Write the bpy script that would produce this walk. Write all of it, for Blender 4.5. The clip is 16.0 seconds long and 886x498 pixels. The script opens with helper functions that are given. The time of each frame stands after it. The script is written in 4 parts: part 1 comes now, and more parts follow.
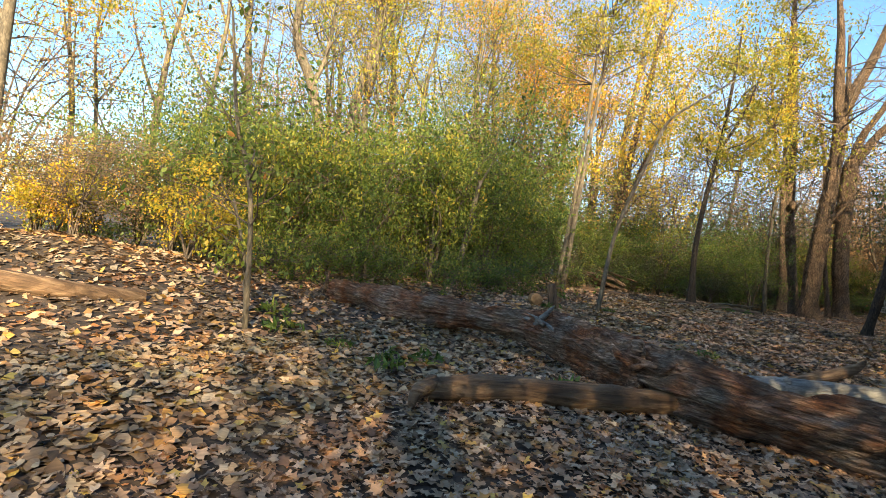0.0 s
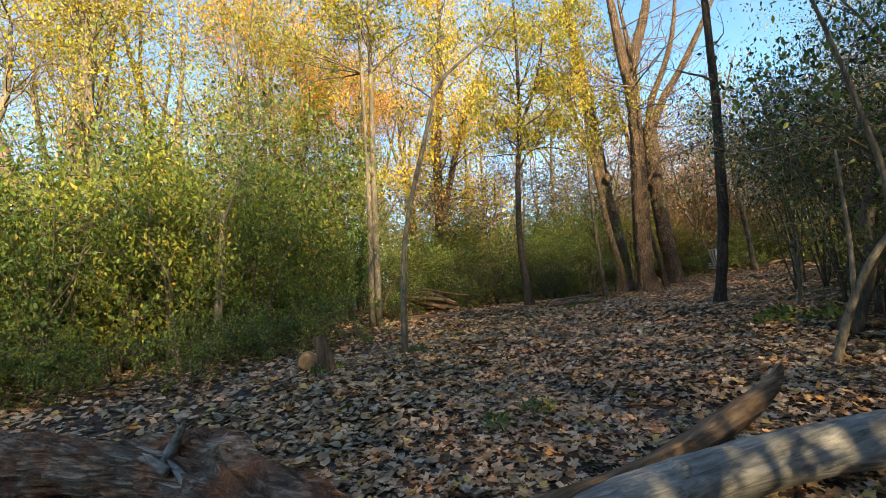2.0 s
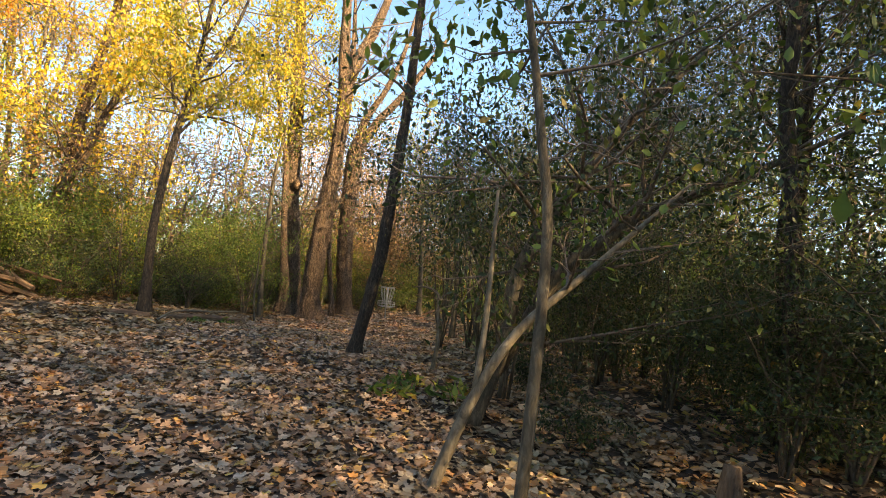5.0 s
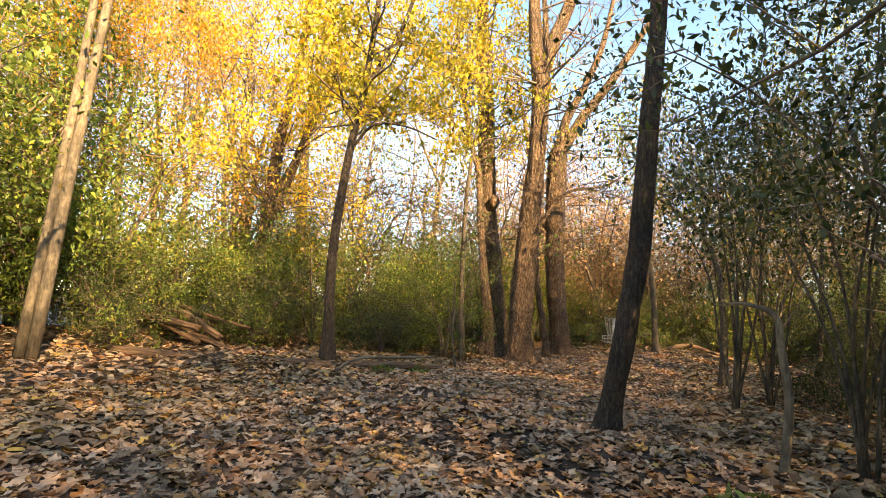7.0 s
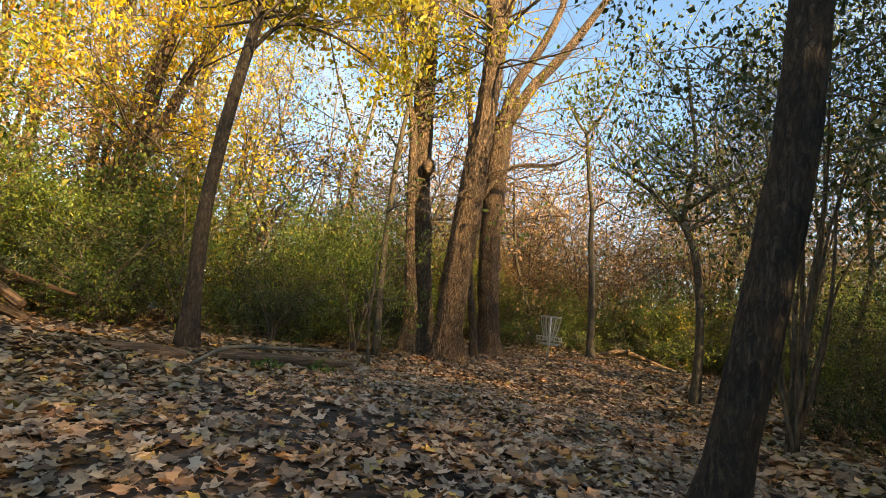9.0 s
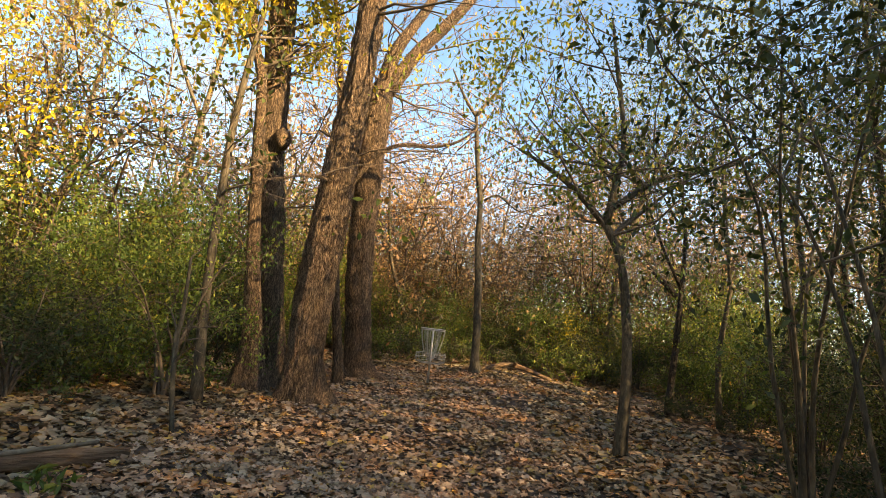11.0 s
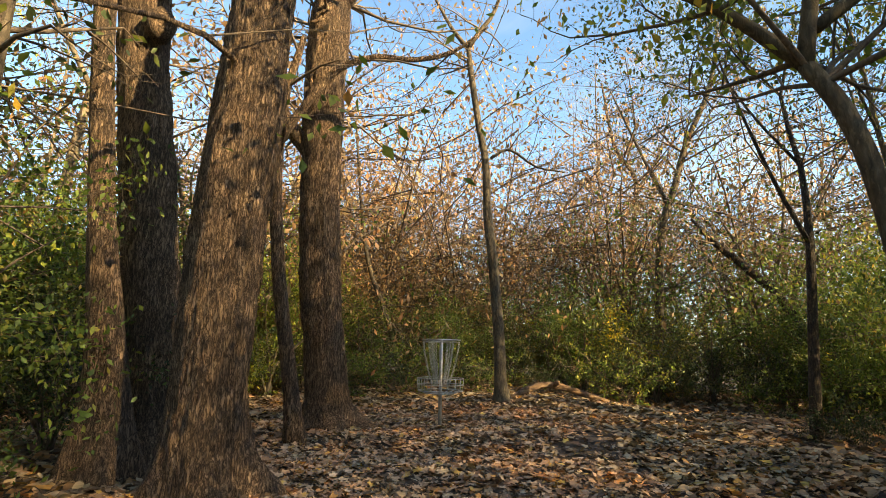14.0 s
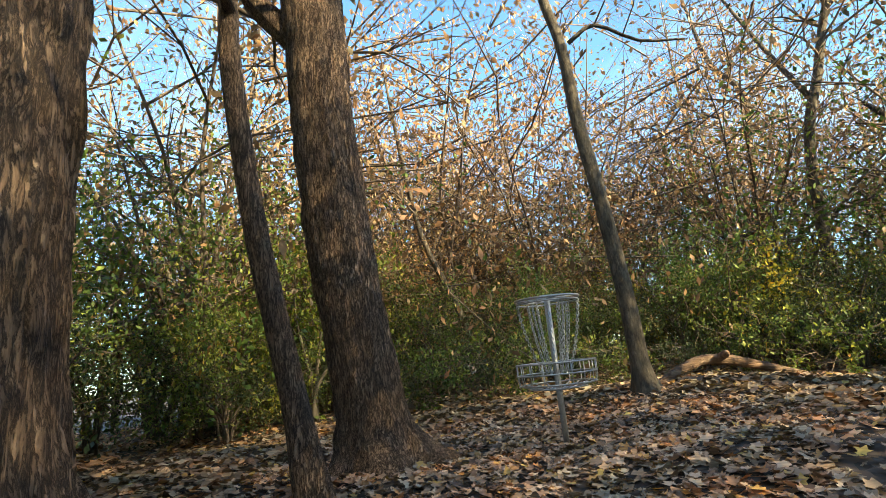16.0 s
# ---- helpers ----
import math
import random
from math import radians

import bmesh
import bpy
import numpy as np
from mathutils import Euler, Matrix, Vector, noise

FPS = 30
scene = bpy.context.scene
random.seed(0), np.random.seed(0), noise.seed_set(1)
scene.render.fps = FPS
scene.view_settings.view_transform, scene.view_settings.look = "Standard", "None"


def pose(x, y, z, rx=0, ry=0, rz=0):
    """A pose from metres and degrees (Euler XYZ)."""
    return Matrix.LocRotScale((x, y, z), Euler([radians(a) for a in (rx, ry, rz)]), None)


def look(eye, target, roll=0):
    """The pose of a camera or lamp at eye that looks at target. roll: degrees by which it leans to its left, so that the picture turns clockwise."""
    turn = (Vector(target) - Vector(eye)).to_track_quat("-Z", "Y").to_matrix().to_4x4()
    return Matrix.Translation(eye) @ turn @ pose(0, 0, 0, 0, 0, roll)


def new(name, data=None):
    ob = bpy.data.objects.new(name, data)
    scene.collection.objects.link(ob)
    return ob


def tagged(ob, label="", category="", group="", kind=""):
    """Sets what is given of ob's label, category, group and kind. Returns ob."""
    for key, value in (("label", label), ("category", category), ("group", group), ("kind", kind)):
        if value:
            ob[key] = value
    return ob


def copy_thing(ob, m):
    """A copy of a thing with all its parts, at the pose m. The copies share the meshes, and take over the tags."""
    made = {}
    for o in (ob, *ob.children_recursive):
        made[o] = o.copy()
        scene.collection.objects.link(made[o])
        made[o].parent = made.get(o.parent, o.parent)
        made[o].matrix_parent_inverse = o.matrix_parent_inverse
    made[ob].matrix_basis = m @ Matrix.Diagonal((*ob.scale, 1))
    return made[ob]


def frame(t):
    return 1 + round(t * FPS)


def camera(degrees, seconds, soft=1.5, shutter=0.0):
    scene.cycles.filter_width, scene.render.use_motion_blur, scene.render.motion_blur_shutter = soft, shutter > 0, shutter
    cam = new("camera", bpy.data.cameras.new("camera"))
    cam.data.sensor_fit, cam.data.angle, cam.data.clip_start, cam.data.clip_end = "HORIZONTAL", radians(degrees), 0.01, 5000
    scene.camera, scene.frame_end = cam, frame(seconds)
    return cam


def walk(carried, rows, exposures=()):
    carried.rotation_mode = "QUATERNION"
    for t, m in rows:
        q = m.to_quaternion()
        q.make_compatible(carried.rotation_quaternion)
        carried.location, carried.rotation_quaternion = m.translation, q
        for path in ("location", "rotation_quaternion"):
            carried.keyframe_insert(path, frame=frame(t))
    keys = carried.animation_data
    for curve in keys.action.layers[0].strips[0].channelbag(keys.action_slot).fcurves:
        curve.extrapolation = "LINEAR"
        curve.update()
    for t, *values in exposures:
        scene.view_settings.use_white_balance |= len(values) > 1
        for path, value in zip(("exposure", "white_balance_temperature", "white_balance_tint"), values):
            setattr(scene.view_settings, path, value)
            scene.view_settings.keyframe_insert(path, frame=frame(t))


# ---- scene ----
cam = camera(78.0, 16.0, soft=0.6)
PATH = [
    (0, (0.022, -5.244, 1.227), (-0.031, -3.245, 1.205), 6.8),
    (0.5, (0.845, -4.054, 1.085), (1.027, -2.068, 1.232), 1.6),
    (1, (1.54, -2.839, 1.02), (1.941, -0.884, 1.151), -5.0),
    (1.5, (2.1, -1.991, 1.18), (2.505, -0.036, 1.29), -7.5),
    (2, (2.282, -1.339, 1.235), (2.735, 0.606, 1.345), -6.1),
    (2.5, (2.652, -0.657, 1.274), (3.223, 1.257, 1.376), -4.9),
    (3, (2.925, -0.327, 1.294), (3.692, 1.52, 1.336), -6.1),
    (3.5, (3.349, -0.235, 1.394), (4.425, 1.451, 1.382), -4.2),
    (6, (5.695, 2.018, 1.254), (7.025, 3.495, 1.475), 9.7),
    (6.5, (6.207, 2.987, 1.212), (7.16, 4.728, 1.455), 4.8),
    (7, (6.388, 3.661, 1.195), (7.128, 5.505, 1.421), 3.3),
    (7.5, (6.63, 4.397, 1.176), (7.464, 6.203, 1.386), 3.6),
    (8, (6.824, 5.084, 1.135), (7.734, 6.853, 1.333), 4.6),
    (8.5, (7.068, 5.717, 1.15), (8.052, 7.446, 1.358), 6.2),
    (9, (7.319, 6.359, 0.977), (8.352, 8.055, 1.214), 7.0),
    (9.5, (7.803, 7.024, 1.148), (8.969, 8.631, 1.392), 7.3),
    (12, (9.578, 9.559, 1.585), (11.017, 10.92, 1.862), 5.9),
    (12.5, (10.057, 10.111, 1.535), (11.447, 11.513, 1.854), 4.3),
    (13, (10.512, 10.703, 1.38), (11.86, 12.144, 1.708), 2.2),
    (13.5, (11.176, 11.323, 1.241), (12.573, 12.714, 1.576), 1.9),
    (14, (11.717, 11.895, 1.144), (13.164, 13.228, 1.506), 1.2),
    (14.5, (12.227, 12.379, 1.159), (13.708, 13.663, 1.554), 0.5),
    (15, (12.765, 12.895, 1.096), (14.181, 14.25, 1.496), -1.9),
    (15.5, (13.28, 13.574, 0.971), (14.609, 15.012, 1.379), -4.6),
    (16, (13.918, 14.319, 0.839), (15.197, 15.803, 1.242), -6.1),
]
EXPOSURES = [(0, 1.78, 6700, -1), (1.5, 1.65, 6600, -3), (3, 2.0, 7200, 2), (3.5, 1.9, 7200, 1), (6, 2.55, 8900, 9), (6.5, 2.6, 9100, 10), (8.5, 2.15, 8900, 6), (9.5, 2.0, 8500, 2), (12, 2.22, 8900, 7), (13, 2.12, 8800, 6), (14.5, 2.17, 7700, -3), (16, 2.36, 6500, -5)]
walk(cam, [(t, look(*row)) for t, *row in PATH], EXPOSURES)

# ---- world and sun ----
SUN_AZ, SUN_EL = radians(170), radians(27)   # azimuth clockwise from +y
world = bpy.data.worlds.new("world")
scene.world = world
world.use_nodes = True
wt = world.node_tree
sky = wt.nodes.new("ShaderNodeTexSky")
sky.sky_type, sky.sun_disc = "NISHITA", False
sky.sun_elevation, sky.sun_rotation = SUN_EL, SUN_AZ
sky.ozone_density, sky.dust_density, sky.air_density = 5.0, 0.2, 1.0
wisps = wt.nodes.new("ShaderNodeTexNoise")
wisps.inputs["Scale"].default_value, wisps.inputs["Detail"].default_value, wisps.inputs["Distortion"].default_value = 2.6, 7.0, 0.7
thin = wt.nodes.new("ShaderNodeMapRange")
thin.inputs["From Min"].default_value, thin.inputs["From Max"].default_value, thin.inputs["To Max"].default_value = 0.46, 0.74, 0.6
wt.links.new(wisps.outputs[0], thin.inputs[0])
cirrus = wt.nodes.new("ShaderNodeMix")
cirrus.data_type = "RGBA"
cirrus.inputs[7].default_value = (2.9, 2.95, 3.15, 1)
wt.links.new(thin.outputs[0], cirrus.inputs[0])
wt.links.new(sky.outputs[0], cirrus.inputs[6])
wt.links.new(cirrus.outputs[2], wt.nodes["Background"].inputs[0])
wt.nodes["Background"].inputs[1].default_value = 0.11
sun_data = bpy.data.lights.new("sun", "SUN")
sun_data.energy, sun_data.angle, sun_data.color = 5.0, radians(0.6), (1.0, 0.77, 0.5)
sun = new("sun", sun_data)
to_sun = Vector((math.sin(SUN_AZ) * math.cos(SUN_EL), math.cos(SUN_AZ) * math.cos(SUN_EL), math.sin(SUN_EL)))
sun.matrix_world = look(to_sun * 60, (0, 0, 0))

R = random.Random(7)
NR = np.random.RandomState(11)


# ---- materials ----
def material(name, rough=0.8):
    m = bpy.data.materials.new(name)
    m.use_nodes = True
    nt = m.node_tree
    bsdf = nt.nodes["Principled BSDF"]
    bsdf.inputs["Roughness"].default_value = rough
    return m, nt, bsdf


def node(nt, kind, **values):
    n = nt.nodes.new(kind)
    for key, value in values.items():
        n.inputs[key].default_value = value
    return n


def ramp(nt, source, stops):
    r = nt.nodes.new("ShaderNodeValToRGB")
    nt.links.new(source, r.inputs[0])
    while len(r.color_ramp.elements) < len(stops):
        r.color_ramp.elements.new(0.5)
    for e, (p, c) in zip(r.color_ramp.elements, stops):
        e.position, e.color = p, (*c, 1)
    return r


def mix(nt, fac, a, b, blend="MIX"):
    n = nt.nodes.new("ShaderNodeMix")
    n.data_type, n.blend_type = "RGBA", blend
    for sock, v in ((n.inputs[0], fac), (n.inputs[6], a), (n.inputs[7], b)):
        if isinstance(v, bpy.types.NodeSocket):
            nt.links.new(v, sock)
        else:
            sock.default_value = v if not isinstance(v, tuple) else (*v, 1)
    return n.outputs[2]


def bump(nt, bsdf, height, strength, distance):
    b = node(nt, "ShaderNodeBump", Strength=strength, Distance=distance)
    nt.links.new(height, b.inputs["Height"])
    nt.links.new(b.outputs[0], bsdf.inputs["Normal"])


def leaf_material(name, stops, through_light=0.4, rough=0.55):
    """Leaves coloured leaf by leaf, letting some light through."""
    m, nt, bsdf = material(name, rough)
    geo = nt.nodes.new("ShaderNodeNewGeometry")
    col = ramp(nt, geo.outputs["Random Per Island"], stops)
    grain = node(nt, "ShaderNodeTexNoise", Scale=90.0, Detail=3.0)
    shade = ramp(nt, grain.outputs[0], [(0.3, (0.7, 0.7, 0.7)), (0.7, (1.15, 1.15, 1.15))])
    colour = mix(nt, 1.0, col.outputs[0], shade.outputs[0], "MULTIPLY")
    info = nt.nodes.new("ShaderNodeObjectInfo")
    plant = ramp(nt, info.outputs["Random"], [(0.0, (0.72, 0.78, 0.7)), (0.5, (1.0, 1.0, 1.0)), (1.0, (1.3, 1.16, 1.0))])
    colour = mix(nt, 1.0, colour, plant.outputs[0], "MULTIPLY")
    tc = nt.nodes.new("ShaderNodeTexCoord")
    spray = node(nt, "ShaderNodeTexNoise", Scale=1.7, Detail=3.0)
    nt.links.new(tc.outputs["Object"], spray.inputs["Vector"])
    turned = ramp(nt, spray.outputs[0], [(0.38, (0.68, 0.76, 0.75)), (0.5, (1.0, 1.0, 1.0)), (0.64, (1.5, 1.25, 1.0))])
    colour = mix(nt, 1.0, colour, turned.outputs[0], "MULTIPLY")
    nt.links.new(colour, bsdf.inputs["Base Color"])
    tr = nt.nodes.new("ShaderNodeBsdfTranslucent")
    nt.links.new(colour, tr.inputs[0])
    ms = nt.nodes.new("ShaderNodeMixShader")
    ms.inputs[0].default_value = through_light
    nt.links.new(bsdf.outputs[0], ms.inputs[1])
    nt.links.new(tr.outputs[0], ms.inputs[2])
    nt.links.new(ms.outputs[0], nt.nodes["Material Output"].inputs[0])
    return m


def bark_material(name, dark, mid, light, ridge=16.0, stretch=0.12, depth=0.03, strength=0.9, stain=((0.72, 0.72, 0.7), (1.15, 1.12, 1.05)), cracked=0.85):
    """Furrowed bark: ridges drawn out along the trunk, shade painted into the dark furrows, with patches of lichen and
    dirt.
    """
    m, nt, bsdf = material(name, 0.9)
    tc = nt.nodes.new("ShaderNodeTexCoord")
    mp = node(nt, "ShaderNodeMapping", Scale=(1.0, 1.0, stretch))
    nt.links.new(tc.outputs["Object"], mp.inputs[0])
    n1 = node(nt, "ShaderNodeTexNoise", Scale=ridge, Detail=6.0, Roughness=0.65, Distortion=0.6)
    nt.links.new(mp.outputs[0], n1.inputs["Vector"])
    vor = node(nt, "ShaderNodeTexVoronoi", Scale=ridge * 0.9)
    vor.feature = "DISTANCE_TO_EDGE"
    warp = mix(nt, 0.085, mp.outputs[0], n1.outputs[1])
    nt.links.new(warp, vor.inputs["Vector"])
    n2 = node(nt, "ShaderNodeTexNoise", Scale=2.2, Detail=4.0)
    nt.links.new(tc.outputs["Object"], n2.inputs["Vector"])
    base = ramp(nt, n1.outputs[0], [(0.32, dark), (0.5, mid), (0.72, light)])
    # dark furrows, coloured deeper to carry the shade that the bump leaves weak
    crack_shade = ramp(nt, vor.outputs[0], [(0.0, (0.07, 0.06, 0.055)), (0.08, (0.34, 0.31, 0.28)), (0.22, (1, 1, 1))])
    furrow = mix(nt, cracked, (1.0, 1.0, 1.0), crack_shade.outputs[0])
    col = mix(nt, 1.0, base.outputs[0], furrow, "MULTIPLY")
    worn = ramp(nt, n2.outputs[0], [(0.38, stain[0]), (0.6, stain[1])])
    col = mix(nt, 1.0, col, worn.outputs[0], "MULTIPLY")
    nt.links.new(col, bsdf.inputs["Base Color"])
    h = nt.nodes.new("ShaderNodeMath")
    h.operation = "MULTIPLY"
    nt.links.new(n1.outputs[0], h.inputs[0])
    nt.links.new(furrow, h.inputs[1])
    bump(nt, bsdf, h.outputs[0], strength, depth)
    return m


BARK_BIG = bark_material("furrowed_bark", (0.11, 0.07, 0.048), (0.29, 0.193, 0.13), (0.5, 0.355, 0.24), 42, 0.2, 0.05, 1.0, cracked=0.9)
BARK_DARK = bark_material("dark_scaly_bark", (0.022, 0.017, 0.014), (0.06, 0.046, 0.036), (0.15, 0.11, 0.08), 34, 0.32, 0.03, cracked=0.6)
BARK_PALE = bark_material("pale_smooth_bark", (0.09, 0.074, 0.054), (0.18, 0.148, 0.11), (0.31, 0.26, 0.195), 18, 0.35, 0.01, 0.6, cracked=0.3)
BARK_THIN = bark_material("young_bark", (0.05, 0.04, 0.03), (0.11, 0.09, 0.065), (0.2, 0.165, 0.12), 26, 0.3, 0.01, 0.6, cracked=0.4)
WOOD_DEAD = bark_material("weathered_dead_wood", (0.11, 0.068, 0.045), (0.34, 0.25, 0.185), (0.6, 0.51, 0.43), 26, 0.14, 0.08, 1.0, ((1.0, 0.52, 0.28), (1.12, 1.1, 1.08)), cracked=0.6)
WOOD_BROWN = bark_material("rotten_brown_bark", (0.06, 0.035, 0.022), (0.2, 0.12, 0.07), (0.4, 0.27, 0.17), 13, 0.12, 0.04, 1.0, cracked=0.4)
WOOD_GREY = bark_material("bleached_bare_wood", (0.12, 0.11, 0.1), (0.3, 0.285, 0.27), (0.46, 0.44, 0.42), 26, 0.07, 0.02, 0.9, cracked=0.3)
TWIG = bark_material("twig_bark", (0.07, 0.05, 0.04), (0.15, 0.115, 0.09), (0.24, 0.19, 0.15), 30, 0.4, 0.004, 0.4, cracked=0.2)
FUNGUS = bark_material("pale_fungus", (0.5, 0.45, 0.38), (0.68, 0.64, 0.56), (0.8, 0.77, 0.7), 20, 1.0, 0.004, 0.3, cracked=0)
CUT_WOOD = bark_material("cut_wood", (0.22, 0.12, 0.055), (0.36, 0.2, 0.09), (0.5, 0.3, 0.15), 12, 1.0, 0.004, 0.3, cracked=0.05)

LITTER = leaf_material("fallen_leaves", [(0.0, (0.12, 0.07, 0.048)), (0.18, (0.27, 0.165, 0.105)), (0.5, (0.47, 0.315, 0.21)), (0.78, (0.63, 0.47, 0.345)),
                                         (0.87, (0.35, 0.17, 0.08)), (0.95, (0.5, 0.27, 0.09)), (1.0, (0.66, 0.46, 0.13))], 0.06, 0.75)
GREEN = leaf_material("shrub_leaves_green", [(0.0, (0.06, 0.105, 0.022)), (0.45, (0.15, 0.225, 0.045)), (0.8, (0.215, 0.3, 0.065)), (0.93, (0.32, 0.35, 0.07)), (1.0, (0.3, 0.17, 0.06))])
# leaf green lowered so that the colour carries the thicket's and hedge's shade
SHADE_GREEN = leaf_material("shrub_leaves_shaded", [(0.0, (0.022, 0.04, 0.012)), (0.55, (0.045, 0.072, 0.02)), (0.88, (0.095, 0.12, 0.032)), (1.0, (0.2, 0.16, 0.05))], 0.25)
LIME = leaf_material("shrub_leaves_lime", [(0.0, (0.13, 0.19, 0.03)), (0.5, (0.26, 0.32, 0.05)), (0.85, (0.45, 0.45, 0.07)), (1.0, (0.5, 0.33, 0.06))])
YELLOW = leaf_material("tree_leaves_yellow", [(0.0, (0.3, 0.32, 0.04)), (0.4, (0.5, 0.44, 0.05)), (0.8, (0.68, 0.52, 0.06)), (1.0, (0.6, 0.36, 0.05))], 0.5)
ORANGE = leaf_material("tree_leaves_orange", [(0.0, (0.4, 0.19, 0.03)), (0.5, (0.58, 0.3, 0.05)), (1.0, (0.65, 0.42, 0.08))], 0.5)
RUSSET = leaf_material("dry_leaves_russet", [(0.0, (0.22, 0.125, 0.07)), (0.5, (0.38, 0.235, 0.13)), (1.0, (0.52, 0.365, 0.19))], 0.35)


def soil_material():
    m, nt, bsdf = material("leafy_soil", 0.95)
    tc = nt.nodes.new("ShaderNodeTexCoord")
    v = node(nt, "ShaderNodeTexVoronoi", Scale=11.0, Randomness=1.0)
    nt.links.new(tc.outputs["Object"], v.inputs["Vector"])
    sep = nt.nodes.new("ShaderNodeSeparateColor")
    nt.links.new(v.outputs["Color"], sep.inputs[0])
    cells = ramp(nt, sep.outputs[0], [(0.0, (0.03, 0.022, 0.017)), (0.4, (0.075, 0.052, 0.038)), (0.8, (0.13, 0.09, 0.066)), (1.0, (0.18, 0.12, 0.07))])
    n = node(nt, "ShaderNodeTexNoise", Scale=0.7, Detail=5.0)
    nt.links.new(tc.outputs["Object"], n.inputs["Vector"])
    patch = ramp(nt, n.outputs[0], [(0.4, (0.0, 0.0, 0.0)), (0.62, (1, 1, 1))])
    col = mix(nt, patch.outputs[0], (0.035, 0.025, 0.019), cells.outputs[0])
    nt.links.new(col, bsdf.inputs["Base Color"])
    bump(nt, bsdf, v.outputs["Distance"], 0.6, 0.03)
    return m


SOIL = soil_material()


def metal_material():
    m, nt, bsdf = material("galvanised_steel", 0.45)
    n = node(nt, "ShaderNodeTexNoise", Scale=60.0, Detail=4.0)
    c = ramp(nt, n.outputs[0], [(0.3, (0.3, 0.31, 0.31)), (0.7, (0.6, 0.61, 0.6))])
    nt.links.new(c.outputs[0], bsdf.inputs["Base Color"])
    bsdf.inputs["Metallic"].default_value = 0.75
    return m


STEEL = metal_material()


# ---- building helpers ----
def smooth(a, b, x):
    t = np.clip((x - a) / (b - a), 0, 1)
    return t * t * (3 - 2 * t)


# centre x, y, height, radius of the swells of the ground
SWELLS = [(9.6, 8.6, 0.2, 2.4), (-7.5, 4.5, 0.75, 3.2), (20.5, 17.2, 0.2, 2.0), (4.2, 18.5, 0.35, 4.0), (25.0, 24.0, 0.4, 6.0), (13.2, 13.4, -0.22, 1.8), (8.4, 13.6, 0.1, 2.5), (18.7, 15.4, 0.12, 1.0)]


def ground_z(x, y):
    x, y = np.asarray(x, float), np.asarray(y, float)
    z = -0.28 * (1 - smooth(1.0, 9.0, y + 0.25 * x))
    for cx, cy, h, r in SWELLS:
        z = z + h * np.exp(-((x - cx) ** 2 + (y - cy) ** 2) / (r * r))
    near = np.exp(-((x - 8) ** 2 + (y - 8) ** 2) / 900)
    return z + near * 0.035 * (np.sin(1.7 * x + 0.6 * y) + np.sin(1.3 * y - 0.8 * x + 1.0) + 0.6 * np.sin(3.1 * x + 2.2 * y))


def gz(x, y):
    return float(ground_z(x, y))


def mesh_object(name, bm_or_data, mat, parent=None, label=""):
    if isinstance(bm_or_data, bmesh.types.BMesh):
        me = bpy.data.meshes.new(name)
        bm_or_data.to_mesh(me)
        bm_or_data.free()
    else:
        me = bm_or_data
    if mat:
        me.materials.append(mat)
    for p in me.polygons:
        p.use_smooth = True
    ob = new(name, me)
    if parent:
        ob.parent = parent
    if label:
        tagged(ob, label)
    return ob


def part(name, bm, mat, parent, label=""):
    return mesh_object(name, bm, mat, parent, label)


def thing(name, place, label, category, group=""):
    ob = new(name)
    ob.matrix_world = Matrix.Translation(place)
    ob.empty_display_size = 0.2
    return tagged(ob, label, category, group)


def spline(pts, steps):
    """Catmull-Rom through rows of x, y, z, r."""
    P = [np.array(p, float) for p in pts]
    P = [2 * P[0] - P[1]] + P + [2 * P[-1] - P[-2]]
    out = []
    for i in range(1, len(P) - 2):
        for k in range(steps):
            t = k / steps
            a, b, c, d = P[i - 1:i + 3]
            out.append(0.5 * (2 * b + (c - a) * t + (2 * a - 5 * b + 4 * c - d) * t * t + (3 * b - a - 3 * c + d) * t ** 3))
    out.append(P[-2])
    return out


def tube(bm, rows, sides=8, lump=0.0, ridges=0.0, cap=True, seed=0, flare=0.0):
    """A tapered tube along rows of x, y, z, r, with lumps, furrows and a flared foot."""
    rings = []
    prev = None
    n = len(rows)
    for i, row in enumerate(rows):
        p = Vector(row[:3])
        r = max(float(row[3]), 0.0015)
        d = (Vector(rows[min(i + 1, n - 1)][:3]) - Vector(rows[max(i - 1, 0)][:3])).normalized()
        if prev is None:
            u = d.orthogonal().normalized()
        else:
            u = (prev - d * prev.dot(d)).normalized()
        prev = u
        v = d.cross(u)
        ring = []
        for k in range(sides):
            a = 2 * math.pi * k / sides
            q = r
            if lump:
                q *= 1 + lump * noise.noise(Vector((math.cos(a) * 1.3 + seed, math.sin(a) * 1.3, p.z * 0.9 + p.x * 0.5 + p.y * 0.5)))
            if ridges:
                w = noise.noise(Vector((math.cos(a) * r * 24 + seed, math.sin(a) * r * 24, (p.z + 0.5 * p.x + 0.5 * p.y) * 3.2)))
                q += ridges * (abs(w) * 2 - 0.5)
            if flare:
                f = flare * max(0.0, 1 - i / (n * 0.16)) ** 2
                q *= 1 + f * (0.75 + 0.7 * math.sin(a * 5 + seed) + 0.25 * math.sin(a * 3 + 2 * seed))
            ring.append(bm.verts.new(p + (u * math.cos(a) + v * math.sin(a)) * q))
        rings.append(ring)
    for a, b in zip(rings, rings[1:]):
        for k in range(sides):
            bm.faces.new((a[k], a[(k + 1) % sides], b[(k + 1) % sides], b[k]))
    if cap:
        bm.faces.new(rings[0][::-1])
        bm.faces.new(rings[-1])


